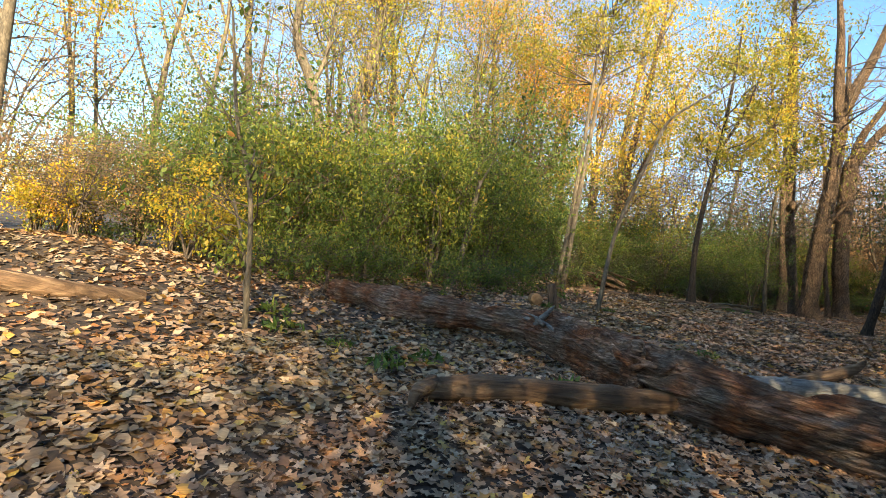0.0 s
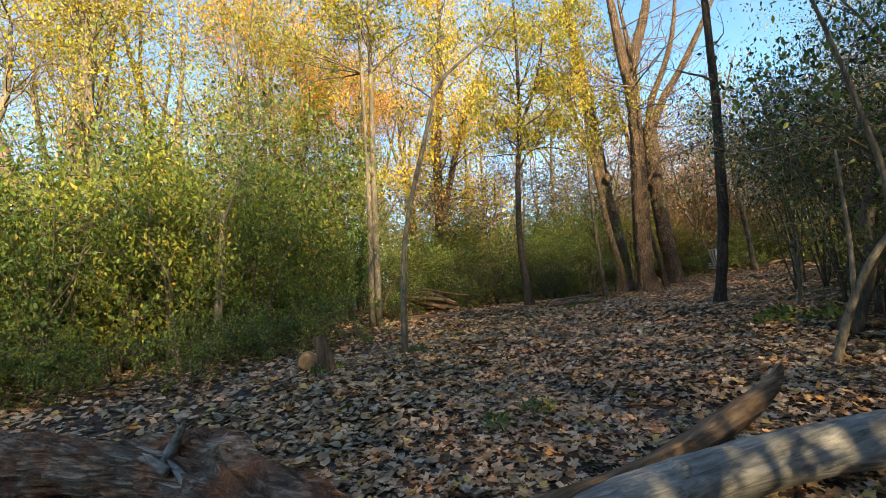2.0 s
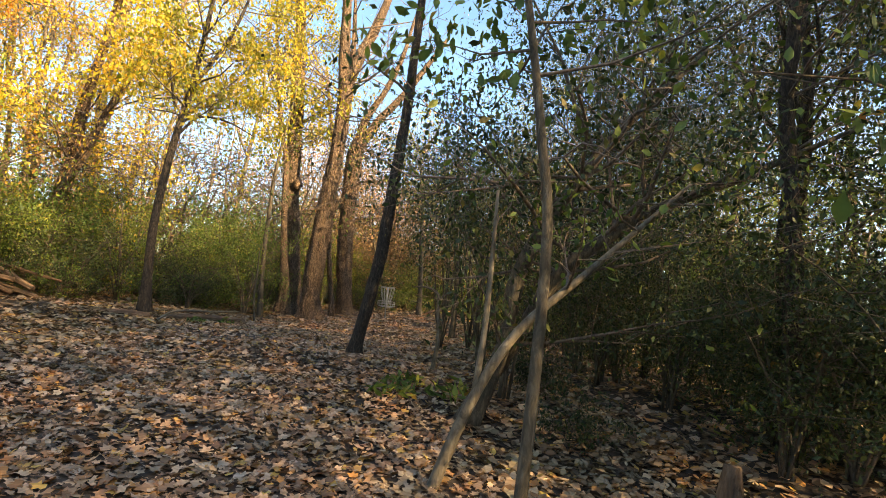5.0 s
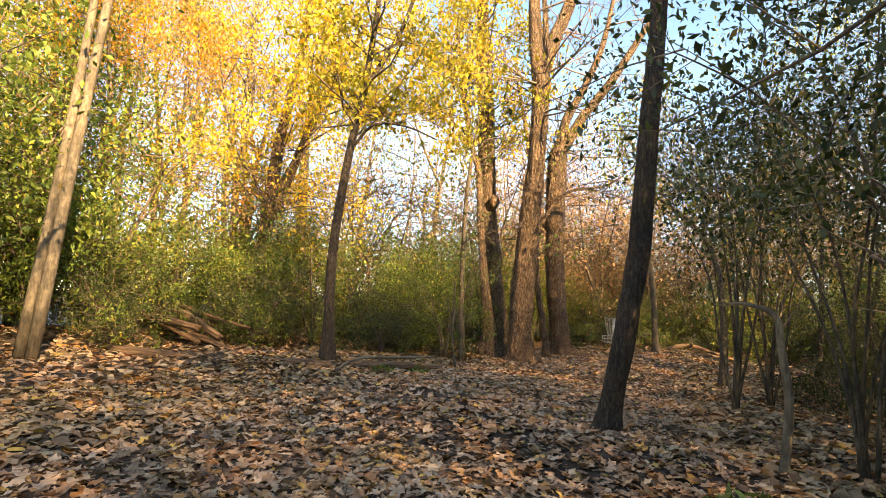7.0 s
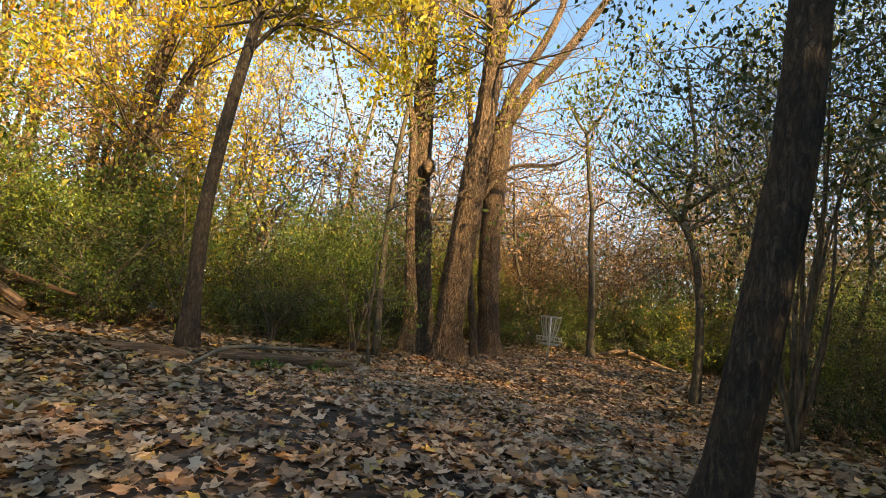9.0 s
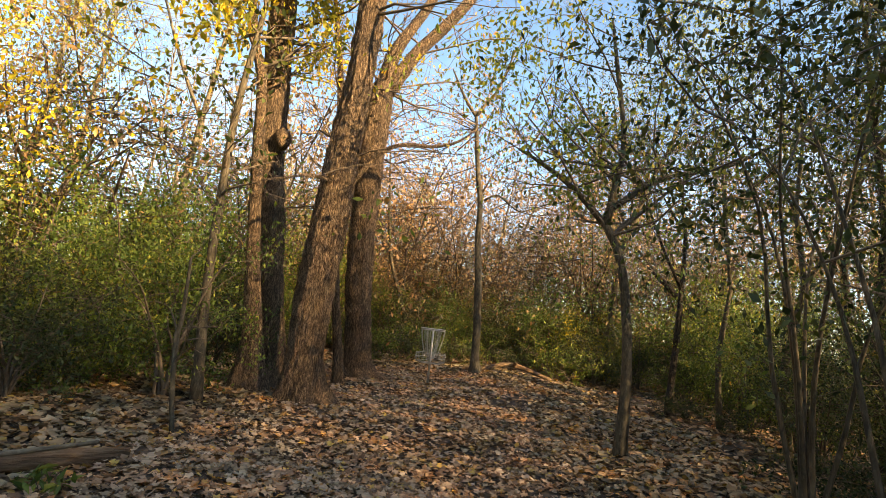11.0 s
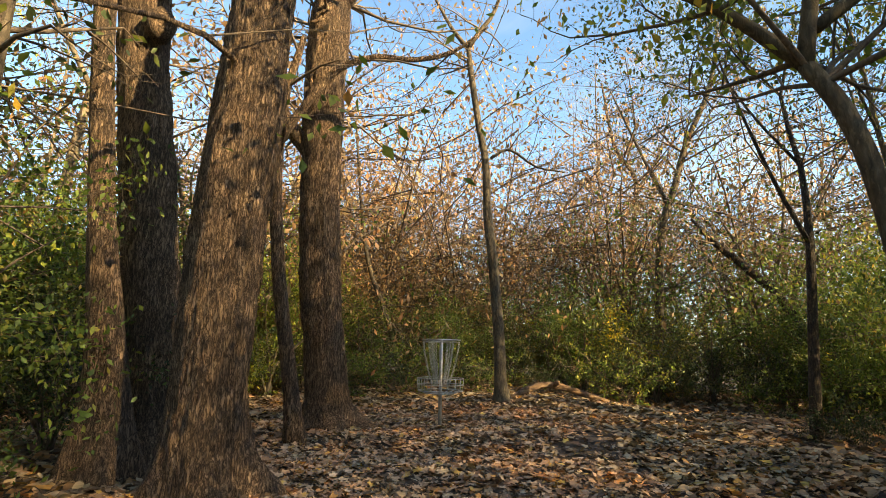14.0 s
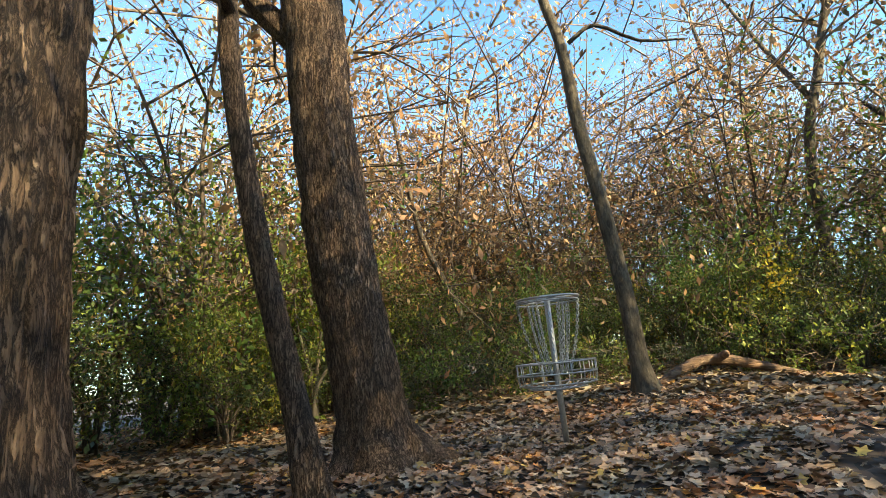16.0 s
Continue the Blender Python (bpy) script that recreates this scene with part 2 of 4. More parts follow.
def leaf_mesh(name, places, size, shape="oval", flat=0.0, spread=0.35, rs=NR):
    """One mesh of many leaves. flat 1: lying level; 0: at any tilt."""
    P = np.asarray(places, float)
    n = len(P)
    if shape == "oval":
        T = np.array([(0, -0.5, 0), (0.24, -0.05, 0.07), (0, 0.5, 0), (-0.24, -0.05, 0.07)])
        F = [(0, 1, 2), (0, 2, 3)]
    elif shape == "leaflet":
        T = np.array([(0, -0.5, 0), (0.19, -0.24, 0.05), (0.23, 0.08, 0.07), (0, 0.5, -0.05), (-0.23, 0.08, 0.07), (-0.19, -0.24, 0.05)])
        F = [(0, 1, 2), (0, 2, 3), (0, 3, 4), (0, 4, 5)]
    elif shape == "long":
        T = np.array([(0, -0.5, 0), (0.14, 0, 0.05), (0, 0.5, -0.08), (-0.14, 0, 0.05)])
        F = [(0, 1, 2), (0, 2, 3)]
    elif shape == "broad":
        T = np.array([(0, -0.5, 0), (0.34, -0.1, 0.07), (0.08, 0.5, 0), (-0.34, 0.05, 0.07)])
        F = [(0, 1, 2), (0, 2, 3)]
    elif shape == "plain":
        T = np.array([(0, -0.5, 0.0), (0.33, -0.26, 0.06), (0.3, 0.14, 0.04), (0.06, 0.52, 0.09), (-0.2, 0.3, 0.02), (-0.43, 0.06, 0.09), (-0.28, -0.3, 0.04)])
        F = [(0, 1, 2), (0, 2, 4), (2, 3, 4), (0, 4, 6), (4, 5, 6)]
    else:  # lobed, curled
        T = np.array([(0, -0.48, 0.0), (0.28, -0.4, 0.07), (0.2, -0.1, 0.03), (0.48, 0.1, 0.1), (0.2, 0.22, 0.02), (0.04, 0.54, 0.09),
                      (-0.17, 0.24, 0.02), (-0.5, 0.14, 0.09), (-0.2, -0.12, 0.03), (-0.3, -0.36, 0.06)])
        F = [(0, 1, 2), (2, 3, 4), (4, 5, 6), (6, 7, 8), (8, 9, 0), (0, 2, 8), (2, 4, 8), (4, 6, 8)]
    k = len(T)
    s = size * (1 + spread * (rs.rand(n) * 2 - 1))
    yaw = rs.rand(n) * 2 * math.pi
    tilt = rs.randn(n) * (0.95 * (1 - flat) + 0.22)
    roll = rs.randn(n) * (0.95 * (1 - flat) + 0.22)
    V = np.repeat(T[None], n, 0) * s[:, None, None]
    V[:, :, 2] *= (rs.rand(n) * 2.8 - 0.9)[:, None]
    V[:, :, 0] *= (0.8 + 0.4 * rs.rand(n))[:, None]

    def turn(V, a, i, j):
        c, sn = np.cos(a)[:, None], np.sin(a)[:, None]
        x, y = V[:, :, i].copy(), V[:, :, j].copy()
        V[:, :, i], V[:, :, j] = c * x - sn * y, sn * x + c * y

    turn(V, roll, 0, 2)
    turn(V, tilt, 1, 2)
    turn(V, yaw, 0, 1)
    V += P[:, None, :]
    faces = (np.array(F)[None] + (np.arange(n) * k)[:, None, None]).reshape(-1, 3)
    me = bpy.data.meshes.new(name)
    me.vertices.add(n * k)
    me.vertices.foreach_set("co", V.reshape(-1))
    m = len(faces)
    me.loops.add(m * 3)
    me.loops.foreach_set("vertex_index", faces.reshape(-1).astype(np.int32))
    me.polygons.add(m)
    me.polygons.foreach_set("loop_start", np.arange(m, dtype=np.int32) * 3)
    me.polygons.foreach_set("loop_total", np.full(m, 3, dtype=np.int32))
    me.update(calc_edges=True)
    return me


def branch(bm, p, d, length, r, depth, rng, tips, droop=0.0, sides=4):
    """A crooked limb that splits into twigs; tips gathers the places for leaves."""
    seg = 3 if depth > 0 else 2
    rows = [(*p, r)]
    d = d.normalized()
    for i in range(seg):
        d = (d + Vector((rng.gauss(0, 0.18), rng.gauss(0, 0.18), rng.gauss(0.03, 0.14) - droop))).normalized()
        p = p + d * (length / seg)
        rows.append((*p, r * (1 - 0.62 * (i + 1) / seg)))
        if depth > 0:
            axis = Vector((rng.gauss(0, 1), rng.gauss(0, 1), rng.gauss(0.2, 0.6)))
            side = (d * 0.75 + axis.normalized() * 0.8).normalized()
            branch(bm, p, side, length * rng.uniform(0.45, 0.72), r * 0.5 * (1 - 0.4 * i / seg), depth - 1, rng, tips, droop, max(3, sides - 1))
        if depth <= 1:
            tips.append(tuple(p))
    tube(bm, rows, sides, cap=False)


def scatter_round(tips, each, spread, rs=NR):
    T = np.repeat(np.asarray(tips, float), each, 0)
    return T + rs.randn(*T.shape) * spread


def clumped(tips, keep, size, seed):
    """The share of the tips that lies in sprays, with gaps between them."""
    w = [noise.noise(Vector(p) / size + Vector((seed * 7.3, seed * 1.7, 0))) for p in tips]
    cut = np.quantile(w, 1 - keep)
    return [p for p, v in zip(tips, w) if v >= cut]


# ---- ground ----
def build_ground():
    a = np.concatenate([-np.geomspace(24, 1500, 16)[::-1], np.linspace(-22, 24, 150), np.geomspace(26, 1500, 16)])
    X, Y = np.meshgrid(a + 8, a + 8)
    Z = ground_z(X, Y)
    n = len(a)
    verts = np.stack([X, Y, Z], -1).reshape(-1, 3)
    i = (np.arange(n - 1)[:, None] * n + np.arange(n - 1)[None]).reshape(-1)
    me = bpy.data.meshes.new("ground")
    me.from_pydata(verts.tolist(), [], np.stack([i, i + 1, i + n + 1, i + n], -1).tolist())
    tagged(mesh_object("ground", me, SOIL), "forest floor of dark soil under brown leaves", "ground", kind="structure")


build_ground()


# the trail, as corners of its middle line
TRAIL = np.array([(-0.8, -5.0), (3.0, 1.0), (5.4, 3.2), (7.7, 7.3), (9.4, 9.5), (13.8, 14.2), (17.5, 17.6)])


def off_trail(P):
    best = np.full(len(P), 1e9)
    for a, b in zip(TRAIL, TRAIL[1:]):
        t = np.clip(((P - a) @ (b - a)) / ((b - a) @ (b - a)), 0, 1)
        best = np.minimum(best, np.linalg.norm(P - (a + t[:, None] * (b - a)), axis=1))
    return best


# bare patches of dark soil: x, y, radius
BARE = [(8.6, 10.4, 0.95), (8.75, 9.7, 0.6), (9.0, 11.4, 0.9), (18.6, 15.4, 0.8), (17.6, 15.1, 0.5)]


def litter(name, count, near, far, size, shape, lift):
    lo, hi = TRAIL.min(0) - far, TRAIL.max(0) + far
    P = lo + NR.rand(count * 5, 2) * (hi - lo)
    d = off_trail(P)
    keep = (d >= near) & (d < far)
    for x, y, r in BARE:
        keep &= ~((np.hypot(P[:, 0] - x, (P[:, 1] - y) * 1.6) < r) & (NR.rand(len(P)) < 0.6))
    P = P[keep]
    P = P[NR.permutation(len(P))[:count]]
    z = ground_z(P[:, 0], P[:, 1]) + lift * (0.3 + NR.rand(len(P)))
    me = leaf_mesh(name, np.column_stack([P, z]), size, shape, flat=0.9, spread=0.5)
    tagged(mesh_object(name, me, LITTER), "brown and tan fallen leaves covering the forest floor", "leaves", kind="stuff")


litter("fallen_leaves", 78000, 0.0, 2.3, 0.073, "lobed", 0.03)
litter("fallen_leaves", 85000, 2.3, 5.0, 0.088, "plain", 0.03)
litter("fallen_leaves", 110000, 5.0, 13.0, 0.12, "broad", 0.03)


# ---- trees ----
def tree(name, label, trunk, limbs=(), bark=BARK_THIN, sides=14, twigs=0, twig_len=1.6, twig_from=0.5, leaves=None, per_tip=3, leaf=0.09,
         spread=0.16, seed=1, flare=0.0, ridges=0.0, depth=2, steps=4, group="", twig_r=0.03):
    """A tree from its trunk line and main limbs (rows of x, y, z, radius), with random twigs and leaves."""
    rng = random.Random(seed)
    rs = np.random.RandomState(seed)
    x, y, z, r = trunk[0]
    foot = gz(x, y)
    top = thing(name, (x, y, foot), label, "tree", group)
    loc = lambda row: (row[0] - x, row[1] - y, row[2] - foot, row[3])
    line = [loc(p) for p in trunk]
    line[0] = (line[0][0], line[0][1], -0.12, line[0][3])
    rows = spline(line, steps)
    bm = bmesh.new()
    tube(bm, rows, sides, 0.1, ridges, seed=seed, flare=flare)
    part("trunk", bm, bark, top)
    starts = rows[int(len(rows) * twig_from):]
    for limb in limbs:
        lr = spline([loc(p) for p in limb], 3)
        bm = bmesh.new()
        tube(bm, lr, max(6, sides // 2), 0.08, ridges * 0.6, seed=seed + 3)
        part("limb", bm, bark, top)
        starts += lr[2:]
    tips = []
    if twigs:
        bm = bmesh.new()
        for i in range(twigs):
            s = starts[rng.randrange(len(starts))]
            a = rng.uniform(0, 2 * math.pi)
            d = Vector((math.cos(a), math.sin(a), rng.uniform(-0.1, 0.9)))
            branch(bm, Vector(s[:3]), d, twig_len * rng.uniform(0.6, 1.25), min(s[3] * 0.45, twig_r), depth, rng, tips)
        tagged(part("branchwork", bm, TWIG, top), kind="stuff")
    if leaves and tips:
        if per_tip > 3:
            tips, per_tip = clumped(tips, 0.6, 0.9, seed), round(per_tip * 1.6)
        else:
            tips = clumped(tips, 0.5, 0.9, seed)
        places = scatter_round(tips, per_tip, spread, rs)
        part("crown", leaf_mesh("crown", places, leaf, "leaflet" if len(places) < 2500 else "oval", 0.15, rs=rs), leaves, top)
    return top


def up(rows, dz, dx=0, dy=0):
    """The last row carried on by dz."""
    x, y, z, r = rows[-1]
    return rows + [(x + dx, y + dy, z + dz, r * 0.6)]


# the clump of great trunks by the trail
tree("tree", "massive leaning trunk with deeply furrowed grey-brown bark", [(13.885, 16.38, 0.0, 0.363), (13.835, 16.39, 0.62, 0.305), (13.832, 16.372, 1.76, 0.305), (13.894, 16.318, 2.93, 0.294), (13.94, 16.28, 4.14, 0.276), (14.015, 16.224, 5.4, 0.233), (14.053, 16.196, 6.7, 0.223), (14.053, 16.196, 7.9, 0.254)],
     [[(14.02, 16.24, 7.75, 0.21), (13.88, 16.32, 9.06, 0.18), (13.75, 16.4, 11.2, 0.13), (13.4, 16.6, 14.0, 0.05)],
      [(14.05, 16.22, 7.75, 0.2), (14.38, 16.02, 9.05, 0.18), (14.75, 15.8, 10.2, 0.15), (15.4, 15.4, 13.2, 0.05)],
      [(14.03, 16.22, 8.0, 0.1), (14.13, 16.17, 9.05, 0.09), (14.0, 16.25, 11.0, 0.04)]],
     BARK_BIG, 84, 26, 2.2, 0.85, RUSSET, 1, 0.08, seed=3, flare=0.6, ridges=0.028, steps=20)
tree("tree", "thick upright trunk with dark furrowed bark and yellow leaves above", [(14.0, 17.75, 0.0, 0.381), (13.95, 17.77, 0.6, 0.302), (13.8, 17.86, 1.76, 0.263), (13.65, 17.95, 3.07, 0.258), (13.51, 18.03, 4.4, 0.249), (13.41, 18.08, 5.8, 0.246), (13.34, 18.12, 7.2, 0.241), (13.24, 18.17, 8.6, 0.224), (13.05, 18.3, 11.5, 0.134), (12.85, 18.4, 14, 0.056)], [],
     BARK_BIG, 60, 50, 1.7, 0.58, YELLOW, 7, 0.12, seed=5, flare=0.6, ridges=0.024, steps=14)
tree("tree", "slim curved trunk growing beside the great trunks", [(13.33, 17.21, 0.0, 0.265), (13.29, 17.23, 0.97, 0.167), (13.14, 17.32, 2.25, 0.115), (12.99, 17.41, 3.82, 0.098), (12.88, 17.47, 5.2, 0.087), (12.68, 17.59, 6.0, 0.076), (12.4, 17.75, 7.6, 0.069), (12.13, 17.95, 9.8, 0.034)], [],
     BARK_BIG, 22, 26, 1.5, 0.6, YELLOW, 8, 0.12, seed=8, flare=0.5, ridges=0.01, steps=6)
tree("tree", "tall forked trunk with furrowed bark and a sunlit side", [(16.6, 18.5, 0.0, 0.42), (16.54, 18.54, 0.58, 0.3), (16.41, 18.65, 2.05, 0.29), (16.33, 18.71, 3.56, 0.3), (16.32, 18.72, 5.12, 0.318), (16.33, 18.71, 6.4, 0.302), (16.4, 18.65, 6.95, 0.216)],
     [[(16.38, 18.66, 6.5, 0.19), (16.88, 18.28, 7.72, 0.155), (17.26, 17.99, 8.36, 0.14), (17.86, 17.53, 9.46, 0.125), (18.9, 16.9, 11.6, 0.06)],
      [(16.34, 18.68, 6.5, 0.18), (16.51, 18.57, 7.74, 0.155), (16.94, 18.24, 8.8, 0.11), (17.39, 17.9, 10.24, 0.095), (17.8, 17.7, 12.6, 0.04)],
      [(16.28, 18.74, 3.95, 0.15), (16.05, 18.9, 4.25, 0.13), (15.85, 19.02, 4.55, 0.12), (15.71, 19.13, 4.95, 0.103), (15.67, 19.16, 5.45, 0.09), (15.5, 19.3, 7.2, 0.07), (15.1, 19.6, 9.5, 0.03)]],
     BARK_BIG, 70, 30, 2.2, 0.75, RUSSET, 1, 0.08, seed=9, flare=0.6, ridges=0.024, steps=16)
tree("sapling", "thin bent trunk with a broken top among the great trunks", [(15.7, 17.94, 0.0, 0.13), (15.59, 18.01, 0.75, 0.097), (15.42, 18.11, 1.87, 0.088), (15.3, 18.18, 3.12, 0.08), (15.29, 18.19, 3.7, 0.074), (15.32, 18.2, 4.4, 0.06), (15.5, 18.1, 5.4, 0.04)],
     [[(15.3, 18.19, 3.85, 0.07), (15.45, 17.95, 4.25, 0.06), (15.79, 17.7, 4.87, 0.05), (16.22, 17.41, 5.15, 0.044), (16.68, 17.09, 5.19, 0.038), (17.14, 16.78, 5.4, 0.03), (17.6, 16.5, 5.9, 0.015)],
      [(15.3, 18.19, 3.7, 0.05), (14.6, 17.0, 3.6, 0.035), (13.3, 15.9, 3.5, 0.025), (12.2, 15.5, 3.1, 0.012)]],
     BARK_BIG, 16, 8, 1.3, 0.55, RUSSET, 1, 0.055, seed=12, flare=0.3, ridges=0.006)
# slender trees round the clearing
tree("tree", "slender dark trunk leaning slightly at the clearing's edge", [(8.42, 14.3, 0.0, 0.145), (8.38, 14.31, 1.0, 0.105), (8.35, 14.31, 1.95, 0.096), (8.39, 14.31, 2.9, 0.09), (8.48, 14.3, 3.85, 0.083), (8.6, 14.27, 4.8, 0.076), (8.74, 14.24, 5.8, 0.068), (8.9, 14.2, 8.0, 0.05), (9.0, 14.2, 10.0, 0.03)],
     [[(8.72, 14.24, 5.6, 0.06), (9.17, 14.16, 6.48, 0.052), (9.47, 14.1, 7.27, 0.044), (9.9, 14.0, 9.0, 0.02)],
      [(8.58, 14.27, 4.35, 0.034), (8.95, 14.2, 4.86, 0.028), (9.6, 14.1, 4.92, 0.022), (10.25, 13.95, 4.7, 0.012)]],
     BARK_DARK, 14, 42, 1.7, 0.58, YELLOW, 8, 0.12, seed=15, flare=0.3)
tree("tree", "dark scaly trunk leaning beside the trail", [(9.74, 7.81, 0.1, 0.15), (9.77, 7.78, 0.42, 0.108), (9.85, 7.72, 1.04, 0.1), (9.93, 7.65, 1.77, 0.1), (9.97, 7.62, 2.46, 0.096), (10.0, 7.59, 3.17, 0.09), (10.03, 7.57, 3.73, 0.085),
     (10.05, 7.55, 4.35, 0.078), (10.05, 7.5, 6.2, 0.065), (10.0, 7.4, 8.6, 0.035)], [],
     BARK_DARK, 40, 6, 1.4, 0.78, RUSSET, 1, 0.05, seed=18, flare=0.35, ridges=0.01, steps=10)
tree("tree", "slim trunk bent near the top behind the basket", [(19.82, 17.83, 0.1, 0.164), (19.79, 17.87, 0.58, 0.113), (19.77, 17.89, 1.31, 0.1), (19.71, 17.98, 2.66, 0.091), (19.64, 18.07, 3.66, 0.086), (19.61, 18.11, 4.72, 0.072), (19.53, 18.22, 5.48, 0.065), (19.44, 18.36, 6.62, 0.058), (19.4, 18.41, 7.2, 0.047)],
     [[(19.4, 18.41, 7.1, 0.053), (19.55, 18.19, 7.5, 0.043), (19.71, 17.97, 7.91, 0.038), (20.0, 17.7, 9.2, 0.02)], [(19.67, 18.03, 4.77, 0.031), (19.88, 17.74, 4.94, 0.026), (20.17, 17.34, 4.59, 0.02), (20.49, 16.9, 4.47, 0.012)],
      [(19.4, 18.41, 7.1, 0.05), (19.2, 18.7, 7.6, 0.04), (18.9, 19.0, 8.4, 0.02)]],
     BARK_THIN, 16, 12, 1.5, 0.7, RUSSET, 1, 0.08, seed=21, flare=0.5, steps=6)
tree("tree", "small crooked understorey tree with a thin green crown", [(16.1, 12.05, 0.0, 0.09), (16.09, 12.03, 1.15, 0.069), (16.06, 12.12, 2.18, 0.065), (16.02, 12.25, 2.76, 0.061), (15.95, 12.45, 3.17, 0.058)],
     [[(15.95, 12.43, 3.13, 0.056), (15.79, 12.90, 3.67, 0.045), (15.62, 13.43, 4.09, 0.033), (15.50, 13.78, 4.32, 0.02)], [(15.95, 12.43, 3.13, 0.06), (15.99, 12.34, 3.77, 0.05), (16.01, 12.28, 4.4, 0.04), (15.96, 12.43, 5.46, 0.035), (15.90, 12.55, 6.3, 0.02)],
      [(15.99, 12.35, 3.4, 0.05), (16.45, 11.85, 3.9, 0.04), (17.15, 11.25, 4.2, 0.03), (17.85, 10.75, 4.7, 0.015)]],
     BARK_THIN, 14, 34, 1.6, 0.85, LIME, 5, 0.09, spread=0.2, seed=24, flare=0.3)
tree("tree", "straight slender pale trunk at the thicket's edge", [(3.62, 14.02, 0.0, 0.088), (3.9, 13.99, 4.07, 0.072), (4.06, 13.98, 8.28, 0.053), (4.15, 13.95, 11.0, 0.024)], [], BARK_PALE, 10, 22, 1.6, 0.55, YELLOW, 7, 0.11, seed=27, group="twin trunks at the thicket")
tree("tree", "straight slender pale trunk at the thicket's edge", [(3.8, 13.95, 0.0, 0.096), (4.05, 13.98, 4.08, 0.078), (4.23, 13.96, 6.69, 0.066), (4.4, 13.95, 9.04, 0.056), (4.6, 13.9, 12, 0.024)], [], BARK_PALE, 10, 22, 1.6, 0.55, YELLOW, 7, 0.11, seed=28, group="twin trunks at the thicket")
tree("sapling", "thin pale sapling arching over the clearing", [(3.66, 8.5, -0.1, 0.065), (3.8, 8.48, 1.49, 0.052), (4.01, 8.46, 2.54, 0.046), (4.41, 8.42, 3.77, 0.042), (4.76, 8.38, 4.78, 0.037), (5.23, 8.33, 5.25, 0.028), (6.19, 8.23, 5.95, 0.014)], [], BARK_PALE, 8, 8, 0.9, 0.6, LIME, 3, 0.08, seed=30)
tree("tree", "forked yellow-leaved tree standing back in the thicket", [(7.15, 21.35, 0.0, 0.26), (7.3, 21.32, 1.2, 0.23), (7.51, 21.27, 3.5, 0.215), (7.68, 21.23, 6.2, 0.18)],
     [[(7.67, 21.23, 6.1, 0.15), (8.09, 21.13, 9.16, 0.138), (8.35, 21.07, 11.85, 0.1), (8.6, 21.0, 14.5, 0.03)], [(7.55, 21.25, 3.5, 0.15), (7.91, 21.17, 4.59, 0.14), (8.53, 21.03, 6.62, 0.125), (9.13, 20.89, 8.32, 0.1), (10.2, 20.6, 10.8, 0.03)]],
     BARK_BIG, 16, 60, 2.2, 0.5, YELLOW, 10, 0.13, spread=0.3, seed=33)
tree("sapling", "tall thin sapling with a few dark leaves", [(12.3, 16.63, -0.05, 0.085), (12.2, 16.67, 1.49, 0.069), (12.18, 16.68, 2.98, 0.061), (12.2, 16.67, 4.35, 0.053), (12.31, 16.63, 5.6, 0.042), (12.5, 16.55, 7.5, 0.02)], [], BARK_THIN, 10, 12, 1.0, 0.4, SHADE_GREEN, 3, 0.1, seed=35, flare=0.2)
tree("sapling", "short bare crooked sapling", [(11.4, 14.97, 0.0, 0.03), (11.32, 15.0, 0.4, 0.028), (11.27, 15.01, 0.98, 0.03), (11.29, 15.0, 1.23, 0.026), (11.28, 15.01, 1.9, 0.015)], [], BARK_THIN, 8, 6, 0.5, 0.3, seed=36)
tree("sapling", "thin brown trunk bowed over the trail's edge", [(6.7, 2.1, -0.1, 0.034), (6.72, 2.07, 0.79, 0.029), (6.72, 2.07, 1.65, 0.025), (6.68, 2.12, 2.08, 0.023), (6.64, 2.19, 2.53, 0.02), (6.55, 2.3, 3.2, 0.016), (6.3, 2.5, 4.4, 0.008)], [], BARK_THIN, 10, 8, 0.9, 0.6, GREEN, 4, 0.08, seed=37)
tree("sapling", "bent pale sapling with a hooked broken top", [(10.22, 6.48, 0.0, 0.04), (10.25, 6.44, 0.65, 0.032), (10.22, 6.47, 1.05, 0.028), (10.2, 6.5, 1.3, 0.022), (10.08, 6.66, 1.38, 0.014), (9.95, 6.8, 1.36, 0.006)], [], BARK_PALE, 8, 3, 0.4, 0.5, seed=38)
tree("sapling", "thin pale sapling in the sunlit undergrowth", [(-2.62, 1.86, -0.1, 0.045), (-2.69, 1.81, 1.15, 0.034), (-2.79, 1.74, 1.89, 0.031), (-2.95, 1.63, 2.48, 0.026), (-3.1, 1.5, 3.8, 0.015)], [], BARK_PALE, 8, 14, 0.9, 0.25, GREEN, 3, 0.085, seed=39)
tree("sapling", "thin pale sapling in the sunlit undergrowth", [(-2.9, 2.6, -0.1, 0.035), (-3.0, 2.5, 0.7, 0.03), (-3.2, 2.4, 1.5, 0.02)], [], BARK_PALE, 8, 8, 0.6, 0.3, LIME, 3, 0.08, seed=40)
tree("tree", "pale snapped trunk standing in the thicket", [(-0.1, 11.0, -0.1, 0.12), (0.16, 11.0, 0.91, 0.1), (0.3, 11.0, 1.92, 0.085), (0.45, 11.0, 3.2, 0.06)], [], BARK_PALE, 10, 5, 1.2, 0.5, GREEN, 5, 0.09, seed=46)
